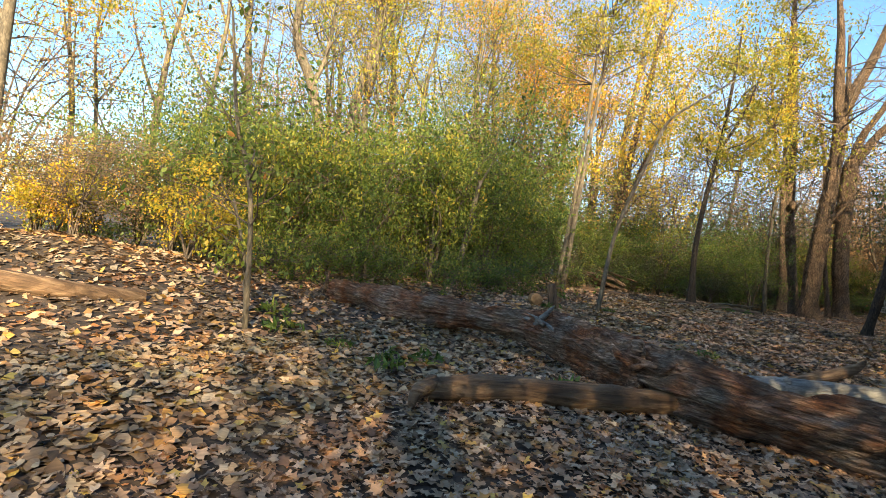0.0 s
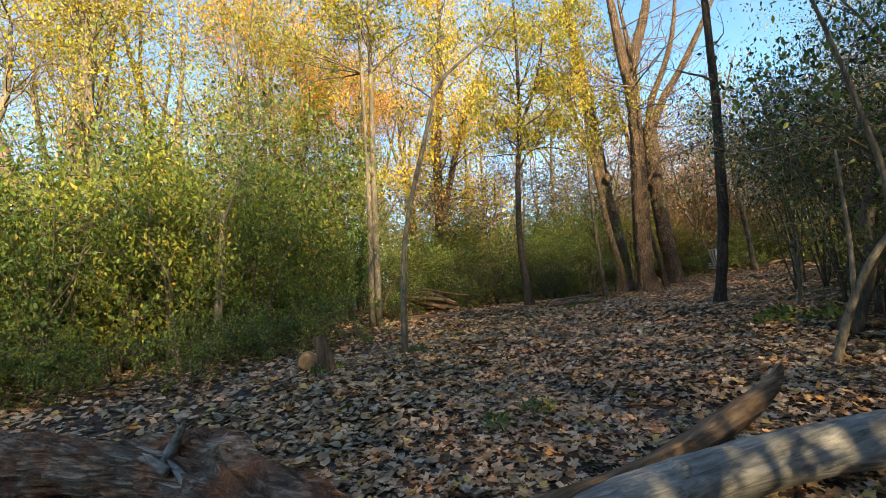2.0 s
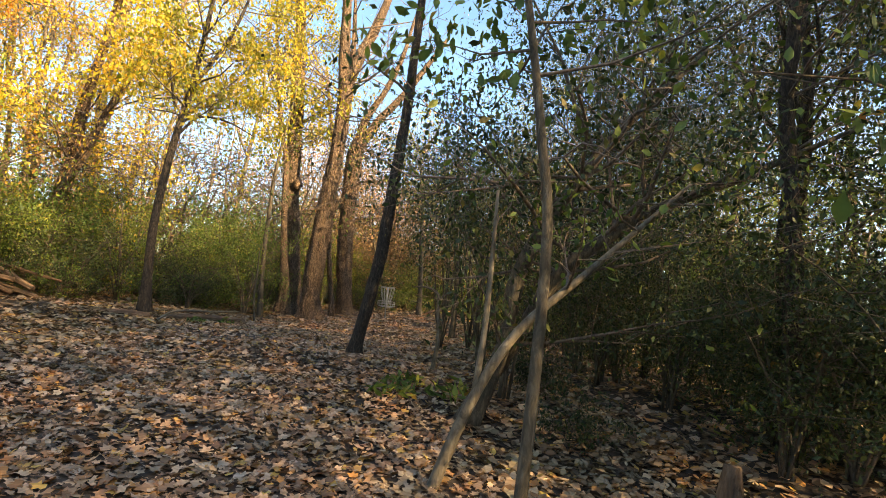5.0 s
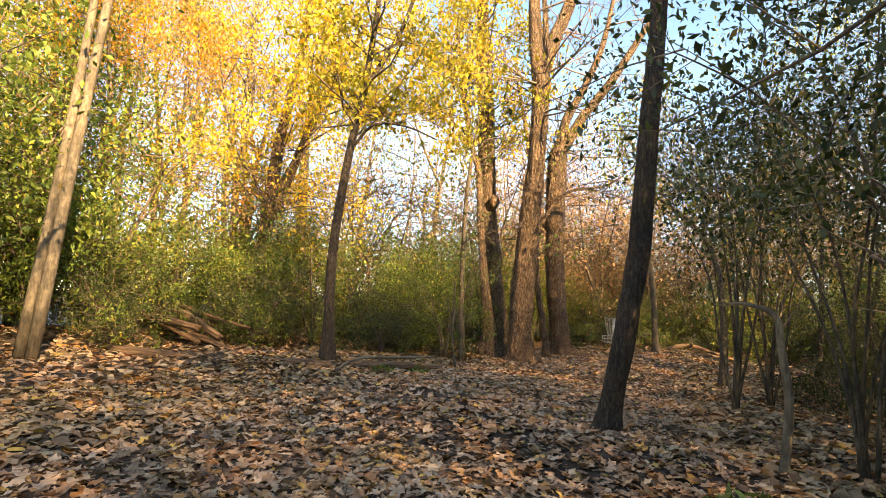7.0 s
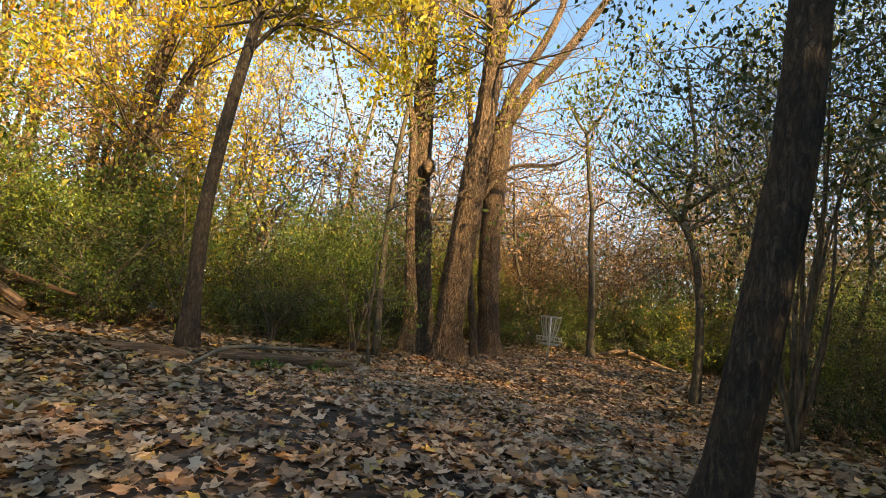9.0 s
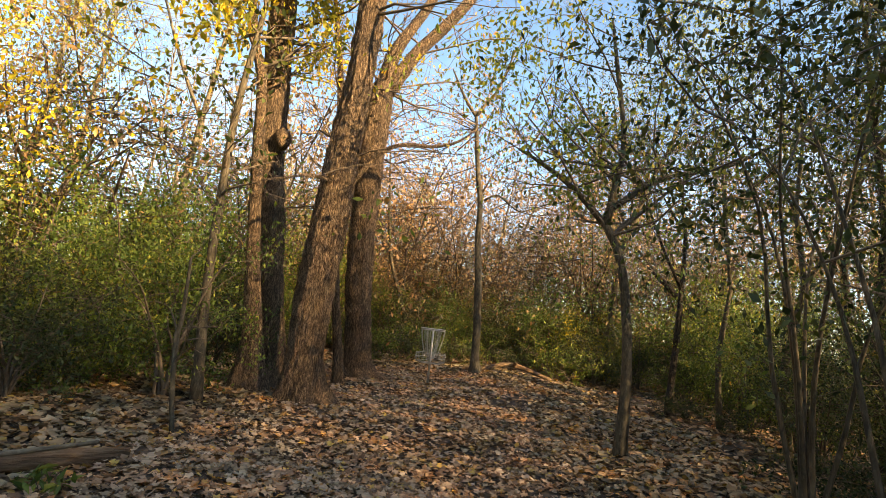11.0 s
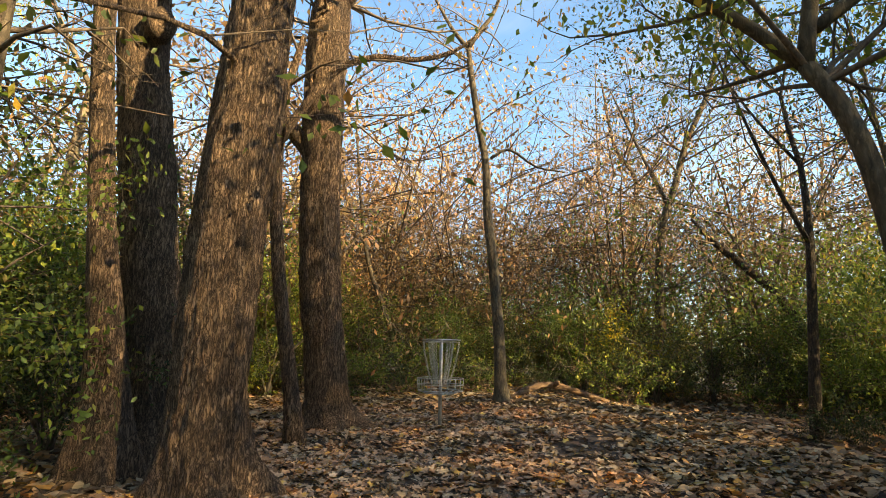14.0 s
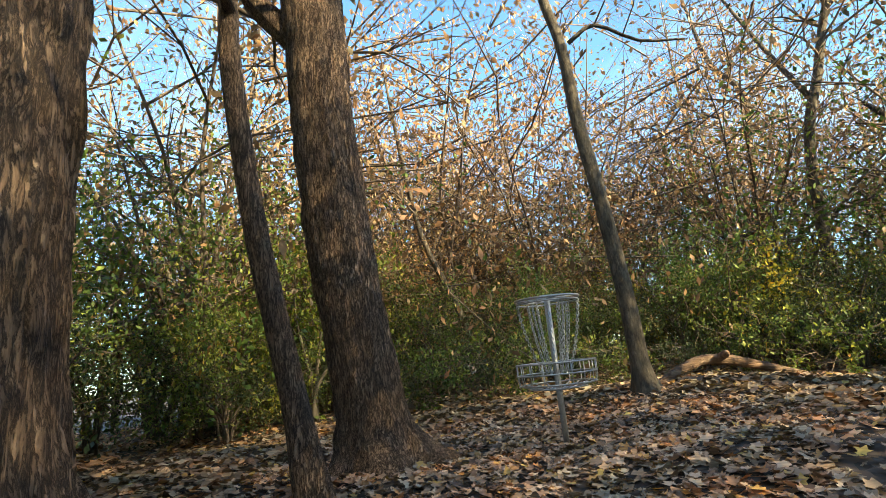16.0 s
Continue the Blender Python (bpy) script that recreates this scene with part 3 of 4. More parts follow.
tree("tree", "leaning pale-barked tree rising above the thicket", [(-5.6, 17.5, 0.0, 0.26), (-6.0, 17.4, 4.0, 0.23), (-6.74, 17.11, 7.07, 0.21), (-7.27, 16.88, 8.2, 0.19), (-7.5, 16.78, 9.3, 0.165), (-7.4, 16.83, 10.9, 0.14), (-7.2, 16.9, 13.5, 0.06)],
     [[(-6.74, 17.11, 7.0, 0.13), (-6.3, 17.2, 8.2, 0.1), (-6.1, 17.3, 10.5, 0.05)]], BARK_PALE, 14, 34, 2.0, 0.55, RUSSET, 1, 0.09, seed=47)
tree("tree", "tall pale-barked tree rising above the thicket", [(-5.6, 18.5, 0.0, 0.26), (-5.2, 18.55, 6.4, 0.21), (-4.74, 18.64, 8.73, 0.2), (-4.57, 18.67, 10.9, 0.18), (-5.0, 18.6, 12.8, 0.13), (-5.3, 18.5, 16, 0.05)],
     [[(-4.7, 18.65, 9.0, 0.11), (-4.0, 18.8, 10.2, 0.09), (-3.4, 18.9, 12.5, 0.04)]], BARK_PALE, 14, 40, 2.0, 0.5, YELLOW, 4, 0.11, seed=48)
tree("tree", "bare crooked tree beyond the hedge", [(25.8, 17.4, 0.0, 0.13), (25.92, 17.24, 3.95, 0.1), (26.06, 16.82, 5.54, 0.087), (26.17, 16.49, 6.71, 0.075), (26.37, 15.89, 8.16, 0.062), (26.5, 15.6, 10.0, 0.03)],
     [[(26.0, 17.0, 5.0, 0.06), (25.9, 17.6, 6.5, 0.045), (25.6, 18.3, 8.5, 0.02)]], BARK_THIN, 10, 26, 1.7, 0.45, RUSSET, 1, 0.08, seed=49)
tree("tree", "bare crooked tree beyond the hedge", [(28.9, 19.5, 0.0, 0.12), (28.96, 19.3, 4.69, 0.091), (29.04, 19.11, 6.85, 0.083), (28.8, 19.7, 8.1, 0.07), (28.6, 20.0, 10.5, 0.03)], [[(29.0, 19.2, 6.4, 0.05), (29.4, 18.5, 7.6, 0.04), (29.6, 18, 9.5, 0.02)]],
     BARK_THIN, 10, 26, 1.7, 0.45, RUSSET, 1, 0.08, seed=50)
tree("tree", "leaning dead trunk sunk in the hedge", [(25.5, 13.8, 0.0, 0.11), (25.41, 14.35, 2.08, 0.1), (25.22, 14.95, 2.93, 0.096), (25.01, 15.62, 3.66, 0.08), (24.9, 16.1, 4.3, 0.03)], [], BARK_DARK, 10, 4, 1.0, 0.6, seed=56)
tree("tree", "twin pale trunks arching from one root in the thicket", [(9.1, 4.7, -0.1, 0.13), (9.32, 4.42, 0.82, 0.085), (9.36, 4.4, 1.47, 0.08), (9.53, 4.2, 2.15, 0.072), (9.77, 3.94, 2.74, 0.065), (10.0, 3.65, 3.3, 0.055), (10.6, 3.0, 4.3, 0.03)],
     [[(9.2, 4.6, 0.3, 0.09), (9.5, 4.55, 0.68, 0.085), (9.66, 4.38, 1.14, 0.082), (9.85, 4.15, 1.7, 0.078), (10.17, 3.69, 2.2, 0.07), (10.46, 3.28, 2.54, 0.06), (10.9, 2.7, 2.9, 0.05), (11.8, 1.8, 3.6, 0.02)]],
     BARK_THIN, 16, 34, 1.6, 0.5, SHADE_GREEN, 8, 0.075, seed=57, flare=0.3)
tree("sapling", "leaning forked pale sapling", [(7.55, 3.55, -0.1, 0.05), (7.75, 3.4, 0.5, 0.042), (8.0, 3.2, 1.1, 0.036), (8.4, 2.9, 1.6, 0.028), (9.0, 2.4, 2.4, 0.014)], [[(7.78, 3.38, 0.6, 0.03), (7.85, 3.4, 1.2, 0.025), (7.95, 3.5, 2.2, 0.014)]], BARK_PALE, 8, 7, 0.8, 0.5, GREEN, 3, 0.08, seed=59)
tree("sapling", "slender bare sapling behind the basket", [(21.25, 21.95, 0.0, 0.08), (20.97, 22.21, 1.75, 0.066), (20.54, 22.62, 3.35, 0.054), (20.33, 22.82, 5.33, 0.04), (20.2, 23, 7.5, 0.015)], [], BARK_THIN, 8, 14, 1.3, 0.4, RUSSET, 1, 0.07, seed=58)


# ---- shrubs: one of each kind, then copies ----
def shrub(name, label, mat, height, width, leaves, seed, leaf=0.075, stems=7, bark=TWIG, clear=0.0, thick=0.03):
    """Arching stems from one root; clear: the share of the height that is bare of leaves."""
    rng = random.Random(seed)
    rs = np.random.RandomState(seed)
    top = thing(name, (0, 0, 0), label, "shrub")
    tips = []
    twig = bmesh.new()
    for i in range(stems):
        a = 2 * math.pi * i / stems + rng.uniform(-0.4, 0.4)
        reach = width * rng.uniform(0.25, 0.6)
        h = height * rng.uniform(0.6, 1.0)
        rows = [(math.cos(a) * reach * f ** 1.4 + rng.gauss(0, 0.05), math.sin(a) * reach * f ** 1.4 + rng.gauss(0, 0.05), h * (f - 0.18 * f ** 3) - 0.1 * (f == 0), thick * (1 - 0.92 * f) * height / 2.6)
                for f in (0, 0.25, 0.5, 0.75, 1.0)]
        line = spline(rows, 3)
        bm = bmesh.new()
        tube(bm, line, 5, 0.1, seed=seed + i)
        part("stem", bm, bark, top)
        for s in line[max(3, int(clear * 13))::2]:
            b = rng.uniform(0, 2 * math.pi)
            branch(twig, Vector(s[:3]), Vector((math.cos(b), math.sin(b), rng.uniform(-0.2, 0.6))), width * rng.uniform(0.28, 0.5), 0.009, 1, rng, tips, 0.06, 3)
    tagged(part("branchwork", twig, TWIG, top), kind="stuff")
    tips = clumped(tips, 0.7, 0.6, seed)
    each = max(1, round(leaves / len(tips)))
    P = scatter_round(tips, each, 0.105 * height / 2.6, rs)
    P[:, 2] = np.maximum(P[:, 2], 0.05)
    part("foliage", leaf_mesh("foliage", P, leaf, "oval", 0.35, rs=rs), mat, top)
    return top


def bare_tree(name, label, height, r, mat, per_tip, seed, bark=BARK_PALE, leaf=0.12, twigs=26, lean=0.06):
    rng = random.Random(seed)
    a = rng.uniform(0, 6.28)
    trunk = [(0, 0, 0, r)]
    for f in (0.2, 0.4, 0.6, 0.8, 1.0):
        trunk.append((math.cos(a) * lean * height * f + rng.gauss(0, 0.12), math.sin(a) * lean * height * f + rng.gauss(0, 0.12), height * f, r * (1 - 0.85 * f)))
    limbs = []
    for i in range(3):
        x, y, z, q = trunk[2 + i]
        b = rng.uniform(0, 6.28)
        limbs.append([(x, y, z, q * 0.7), (x + 0.7 * math.cos(b), y + 0.7 * math.sin(b), z + 1.2, q * 0.5), (x + 1.5 * math.cos(b), y + 1.5 * math.sin(b), z + 3.0, q * 0.3), (x + 2.0 * math.cos(b), y + 2.0 * math.sin(b), z + 4.6, q * 0.04)])
    return tree(name, label, trunk, limbs, bark, 8, twigs, 2.4, 0.35, mat, per_tip, leaf, 0.35, seed, depth=2, steps=2, twig_r=0.016)


def at(x, y, scale=1.0, turn=0.0, sink=0.0, tall=1.0):
    return Matrix.Translation((x, y, gz(x, y) - sink)) @ Matrix.Rotation(turn, 4, "Z") @ Matrix.Diagonal((scale, scale, scale * tall, 1))


def spread_copies(kinds, places, group):
    """Copies of the kinds at rows of x, y, scale, kind; the first of each kind is set there itself."""
    used = set()
    for i, (x, y, s, k) in enumerate(places):
        m = at(x, y, s * R.uniform(0.9, 1.12), R.uniform(0, 6.28), tall=R.uniform(0.9, 1.15))
        proto = kinds[k]
        if k in used:
            tagged(copy_thing(proto, m), group=group)
        else:
            used.add(k)
            proto.matrix_world = m
            tagged(proto, group=group)


def field(rows, n, jitter, size, kind):
    """n places strewn along the corners given."""
    out = []
    P = np.array(rows, float)
    for i in range(n):
        f = (i + R.random()) / n * (len(P) - 1)
        k = min(int(f), len(P) - 2)
        p = P[k] + (f - k) * (P[k + 1] - P[k])
        out.append((p[0] + R.gauss(0, jitter), p[1] + R.gauss(0, jitter), size * R.uniform(0.75, 1.2), kind[i % len(kind)]))
    return out


shrubs = {
    "g": shrub("shrub", "green honeysuckle shrub with arching stems and small leaves", GREEN, 3.0, 2.6, 6400, 41, 0.066),
    "h": shrub("shrub", "tall green shrub with pale stems and clustered leaves", GREEN, 4.0, 3.2, 7300, 64, 0.067, 8, BARK_PALE, 0.25, 0.022),
    "l": shrub("shrub", "sunlit yellow-green shrub with arching pale stems", LIME, 2.8, 2.4, 5900, 42, 0.064, bark=BARK_PALE),
    "d": shrub("shrub", "dense green shrub with leaves darkened for shade", SHADE_GREEN, 2.6, 2.6, 6200, 43, 0.064),
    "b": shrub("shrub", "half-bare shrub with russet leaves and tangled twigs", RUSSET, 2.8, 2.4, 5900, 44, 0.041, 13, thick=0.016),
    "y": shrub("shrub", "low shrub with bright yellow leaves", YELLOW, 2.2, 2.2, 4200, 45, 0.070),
    "t": shrub("tall_shrub", "tall shade-darkened shrub arching over bare leafy ground", SHADE_GREEN, 4.4, 3.6, 7800, 61, 0.053, 7, BARK_THIN, 0.42, 0.017),
    "s": shrub("tall_shrub", "thin bare stems arching from one root under shade-darkened leaves", SHADE_GREEN, 4.4, 3.0, 4800, 65, 0.057, 7, BARK_THIN, 0.55, 0.013),
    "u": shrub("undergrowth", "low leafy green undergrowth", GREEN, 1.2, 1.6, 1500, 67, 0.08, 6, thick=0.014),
    "w": shrub("undergrowth", "low green undergrowth darkened for shade", SHADE_GREEN, 1.1, 1.6, 1400, 68, 0.075, 6, thick=0.014),
    "f": shrub("shrub", "green brush at the far side of the wood", GREEN, 3.0, 2.8, 4200, 62, 0.051, 6),
    "r": shrub("shrub", "brown half-bare brush at the far side of the wood", RUSSET, 3.2, 2.8, 3600, 63, 0.045, 9, thick=0.017),
}
places = []
# the sunlit thicket opposite the start
places += field([(-10, 7.5), (-6.5, 7.5), (-4.5, 9.5), (-2.0, 10.5), (0.2, 12.0), (1.3, 13.4)], 24, 0.55, 1.22, "glgg")
places += field([(-9, 11), (-4, 13.5), (0, 15), (2.5, 17.5)], 15, 0.8, 1.55, "ghg")
places += field([(-9.5, 5.2), (-7.0, 5.6), (-5.6, 6.6)], 5, 0.5, 0.95, "byb")
# the low green belt behind the clearing
places += field([(4.8, 16.6), (7, 18.6), (9.6, 18.2), (11.8, 18.9), (13.2, 20.2)], 17, 0.7, 1.0, "dgdg")
places += field([(4, 20), (9, 22), (13, 23.5), (18, 25)], 12, 1.0, 1.15, "gdlg")
places += field([(1.5, 18.5), (7, 21.5), (13, 24), (18, 26)], 14, 0.9, 1.6, "fgfr")
# the hedge behind the basket
places += field([(16.0, 22.8), (18.6, 23.2), (21.5, 22.3), (23.8, 20.4), (24.8, 17.6), (24.6, 14.6), (23.6, 12.4)], 32, 0.5, 0.78, "dgdg")
places += field([(25.6, 20.0), (26.4, 16.5), (25.8, 13.0), (24, 10.5)], 9, 0.5, 1.05, "dgd")
places += [(21, 24.6, 1.6, "b"), (22.6, 24.2, 1.7, "b"), (19.4, 25, 1.5, "b"), (24, 23.4, 1.5, "b"), (24.8, 22.4, 1.4, "y"), (17.6, 25, 1.4, "b"), (22, 27.5, 1.7, "b"), (20.2, 26.5, 1.7, "b"), (18.6, 26, 1.5, "b"), (21.4, 25, 1.4, "b"), (24.2, 27, 1.6, "b"), (25.5, 25.5, 1.5, "y"), (23, 25.6, 1.3, "b")]
places += field([(19, 27), (25, 25), (29, 20), (29, 14)], 12, 1.2, 1.25, "brry")
places += field([(17.5, 25.4), (20, 24.8), (22.5, 24.8), (25.4, 22.8), (27.2, 19.5)], 13, 0.5, 1.5, "brb")
places += field([(26.5, 22), (28, 18), (27.5, 13.5)], 6, 0.6, 1.6, "fr")
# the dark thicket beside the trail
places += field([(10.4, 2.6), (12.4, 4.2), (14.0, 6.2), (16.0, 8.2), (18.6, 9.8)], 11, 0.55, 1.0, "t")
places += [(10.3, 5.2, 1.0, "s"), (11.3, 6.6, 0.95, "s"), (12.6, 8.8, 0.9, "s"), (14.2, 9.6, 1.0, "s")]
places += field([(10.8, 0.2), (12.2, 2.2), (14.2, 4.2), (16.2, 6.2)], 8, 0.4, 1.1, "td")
# this row of brush is added beyond the thicket to hold back the sun
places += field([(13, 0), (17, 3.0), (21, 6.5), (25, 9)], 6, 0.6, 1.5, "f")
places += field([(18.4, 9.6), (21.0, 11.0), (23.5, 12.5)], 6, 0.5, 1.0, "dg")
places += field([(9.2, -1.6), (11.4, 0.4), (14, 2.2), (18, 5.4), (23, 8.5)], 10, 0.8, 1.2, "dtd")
places += [(14.2, 22.4, 1.2, "d"), (15.2, 24.0, 1.3, "g"), (13.4, 24.6, 1.3, "f"), (16.4, 25.4, 1.4, "f")]
# undergrowth at the foot of the thickets
places += field([(-4.5, 6.6), (-2.6, 7.8), (-0.6, 8.6), (1.0, 10.2), (2.6, 12.4)], 14, 0.45, 1.0, "u")
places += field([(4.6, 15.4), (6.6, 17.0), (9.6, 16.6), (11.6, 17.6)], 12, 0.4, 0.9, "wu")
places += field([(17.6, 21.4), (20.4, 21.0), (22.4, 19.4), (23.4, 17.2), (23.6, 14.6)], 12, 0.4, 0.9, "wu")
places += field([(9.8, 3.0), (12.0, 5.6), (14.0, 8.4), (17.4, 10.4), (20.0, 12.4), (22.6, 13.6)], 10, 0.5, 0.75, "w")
# unseen thicket added behind the start to close the place and shade the ground
places += field([(0.6, -9.8), (2.5, -9.6), (5, -9)], 9, 0.4, 1.6, "d")
places += field([(0.4, -9.0), (2, -9.0), (5, -8.8)], 9, 0.4, 1.3, "d")
places += field([(5, -9.4), (10, -7.4)], 4, 0.6, 1.8, "d")
places += field([(4.5, -10.8), (10, -7.9), (17, -4), (24, 2)], 14, 0.7, 1.9, "f")
places += field([(-18, -4), (-14, -12), (-6, -15)], 8, 1.0, 1.3, "fr")
places += field([(-0.5, -9.0), (2, -8.6), (5.5, -8.2)], 5, 0.3, 1.4, "t")
# the brush that closes the view
places += field([(-16, 12), (-10, 18), (-2, 20), (4, 24), (12, 27), (20, 29), (28, 26), (33, 20), (34, 12), (30, 6)], 44, 1.6, 1.35, "frfyr")
spread_copies(shrubs, places, "woodland shrubs")

trees = {
    "y": bare_tree("tree", "tall woodland tree with yellow foliage", 13, 0.2, YELLOW, 11, 51, twigs=24),
    "o": bare_tree("tree", "woodland tree with orange autumn leaves", 10, 0.15, ORANGE, 11, 52),
    "n": bare_tree("tree", "almost bare woodland tree with pale twigs", 13, 0.12, RUSSET, 1, 53, leaf=0.07, twigs=44),
    "v": bare_tree("tree", "small bushy tree with yellow-green leaves", 8, 0.1, LIME, 7, 54, BARK_THIN, 0.1, twigs=22),
    "e": bare_tree("tree", "tall dark-leaved tree added to shade the wood", 10, 0.16, SHADE_GREEN, 10, 66, BARK_DARK, 0.09, 46),
    "d": bare_tree("tree", "leafy understorey tree with shade-darkened leaves", 7.5, 0.1, SHADE_GREEN, 11, 55, BARK_DARK, 0.075, 32),
}
places = field([(-14, 12), (-8, 17), (-2, 20), (3, 22), (6, 26)], 14, 1.6, 1.0, "nyyv")
places += field([(-16, 22), (-4, 28), (6, 32), (14, 32)], 14, 2.5, 1.15, "yny")
places += [(3.0, 21.5, 0.9, "o"), (5.0, 24.5, 0.95, "o"), (27.0, 28.0, 0.5, "y")]
places += field([(16, 31), (24, 31), (32, 26), (36, 18), (36, 10)], 16, 2.5, 0.8, "n")
places += field([(11.6, 1.8), (12.6, 3.0)], 3, 0.3, 0.85, "d")
places += [(17.4, 8.0, 0.85, "d"), (19.6, 9.6, 0.9, "d"), (22.8, 10.6, 0.8, "d"), (21.0, 13.4, 0.7, "d"), (15.8, 6.0, 0.8, "d")]
places += [(18.6, 10.6, 0.75, "v"), (20.6, 12.2, 0.7, "v")]
# this row is added south of the thicket to block sun and low sky
places += field([(11, -3), (16, 1), (22, 6), (27, 10)], 6, 1.2, 1.0, "d")
places += field([(-18, 16), (-8, 24), (2, 27), (11, 28)], 14, 2.2, 1.0, "ynvn")
places += field([(16, 36), (26, 36), (38, 26), (42, 8)], 16, 2.2, 0.8, "n")
# tall dense trees, mostly out of view, added to cast shade over the trail
places += [(13.0, 1.2, 0.9, "e"), (14.8, 3.2, 0.85, "e"), (17.2, 5.0, 0.85, "e"), (10.6, -2.0, 0.9, "e"), (8.6, -4.2, 0.9, "e"), (13.4, -1.6, 0.9, "e"), (18.9, 7.4, 0.72, "e"), (21.2, 9.2, 0.68, "e"), (17.4, 8.2, 0.62, "e"), (20.2, 8.0, 0.7, "e")]
# unseen wood added behind the start to shade the clearing
places += field([(1.0, -13), (3.5, -12), (7, -10), (12, -8)], 8, 0.9, 1.05, "d")
places += field([(0.8, -10.6), (2.5, -10.2), (5, -9.6)], 6, 0.5, 1.1, "d")
places += field([(-14, -18), (-4, -17), (6, -15), (18, -10), (28, -2)], 14, 1.6, 1.05, "ndn")
places += [(4.9, -7.6, 0.9, "d"), (6.6, -6.6, 1.1, "d"), (8.6, -5.8, 1.1, "d"), (10.6, -4.8, 1.05, "d"), (13.0, -3.4, 1.0, "d")]
spread_copies(trees, places, "woodland trees")


# ---- fallen trunks across the start ----
def log(name, label, rows, mat, sides=24, ridges=0.015, lump=0.2, seed=1, stubs=(), steps=6):
    origin = Vector(rows[0][:3])
    top = thing(name, origin, label, "log")
    rot = (Vector(rows[-1][:3]) - origin).to_track_quat("Z", "Y").to_matrix()
    top.matrix_world = Matrix.Translation(origin) @ rot.to_4x4()
    back = rot.transposed()
    loc = lambda p: (*(back @ (Vector(p[:3]) - origin)), p[3])
    bm = bmesh.new()
    tube(bm, spline([loc(p) for p in rows], steps), sides, lump, ridges, seed=seed)
    part("trunk", bm, mat, top)
    for i, s in enumerate(stubs):
        bm = bmesh.new()
        tube(bm, spline([loc(p) for p in s], 3), 10, 0.25, 0.008, seed=seed + i)
        part("stub", bm, mat, top)
    return top


BIG_LOG = log("fallen_log", "thick weathered fallen trunk with peeling brown bark", [(-2.35, 5.45, 0.06, 0.16), (-1.9, 5.15, 0.04, 0.24), (-0.7, 4.3, 0.0, 0.27), (0.4, 3.35, 0.14, 0.2), (1.5, 2.3, 0.16, 0.22), (2.2, 1.15, 0.02, 0.29), (2.9, 0.3, -0.02, 0.3), (3.9, -0.6, -0.06, 0.28), (5.2, -1.5, -0.08, 0.27), (7.0, -2.6, -0.1, 0.24)],
    WOOD_DEAD, 72, 0.065, 0.6, 2, [[(1.42, 2.5, 0.2, 0.13), (1.46, 2.42, 0.34, 0.1), (1.5, 2.38, 0.46, 0.05)], [(1.6, 2.2, 0.2, 0.1), (1.64, 2.1, 0.36, 0.07), (1.66, 2.02, 0.42, 0.03)],
                              [(2.1, 0.95, 0.0, 0.12), (2.12, 0.82, 0.25, 0.1), (2.1, 0.78, 0.42, 0.06)], [(2.12, 0.8, -0.35, 0.08), (2.14, 0.86, 0.0, 0.1), (2.2, 1.0, 0.2, 0.08)]], 12)
def splinters(top, x, y, z, n, seed, mat):
    """Torn shards standing round a hollow in a log."""
    rng = random.Random(seed)
    inv = top.matrix_world.inverted()
    along = Vector((0.72, -0.68, 0.05))
    for i in range(n):
        p = Vector((x + rng.gauss(0, 0.1), y + rng.gauss(0, 0.1), z + rng.uniform(-0.08, 0.02)))
        d = (along * rng.choice((-1, 0.6)) + Vector((rng.gauss(0, 0.25), rng.gauss(0, 0.25), rng.uniform(0.25, 0.9)))).normalized()
        ln, r = rng.uniform(0.16, 0.38), rng.uniform(0.03, 0.06)
        bm = bmesh.new()
        rows = [(*(inv @ (p + d * ln * f)), r * w) for f, w in ((-0.3, 1.0), (0.1, 0.9), (0.45, 0.65), (0.8, 0.35), (1.0, 0.08))]
        tube(bm, rows, 7, 0.5, 0.01, seed=seed + i)
        part("splinter", bm, mat, top)


splinters(BIG_LOG, 1.4, 2.4, 0.3, 11, 5, WOOD_GREY)
splinters(BIG_LOG, 2.12, 0.8, 0.22, 6, 9, WOOD_DEAD)
splinters(BIG_LOG, -2.3, 5.4, 0.08, 5, 3, WOOD_BROWN)
log("fallen_log", "bleached grey fallen trunk with a round knot", [(2.9, 0.8, -0.1, 0.15), (3.5, 1.2, -0.06, 0.165), (4.2, 1.44, -0.06, 0.16), (5.0, 1.5, -0.05, 0.155), (5.9, 1.45, -0.03, 0.15), (6.7, 1.38, 0.02, 0.14), (7.3, 1.35, 0.12, 0.11), (7.6, 1.34, 0.2, 0.04)], WOOD_GREY, 28, 0.008, 0.2, 4,
    [[(4.1, 1.4, 0.0, 0.07), (4.07, 1.33, 0.09, 0.06), (4.06, 1.31, 0.11, 0.03)]], 8)
log("dead_branch", "dark splintered branch lying across the grey trunk", [(3.2, 1.7, -0.16, 0.07), (4.2, 1.78, -0.06, 0.085), (4.8, 1.88, 0.06, 0.09), (5.3, 2.02, 0.2, 0.07), (5.55, 2.12, 0.34, 0.02)], WOOD_BROWN, 14, 0.012, 0.4, 6)
log("fallen_log", "small bark-covered log half sunk in leaves", [(-0.1, -0.1, -0.16, 0.12), (0.5, 0.05, -0.14, 0.14), (1.4, 0.3, -0.15, 0.14), (2.6, 0.6, -0.18, 0.13)], WOOD_BROWN, 20, 0.014, 0.25, 8,
    [[(-0.05, -0.1, -0.1, 0.09), (-0.2, -0.3, -0.15, 0.06), (-0.22, -0.42, -0.26, 0.03)]])
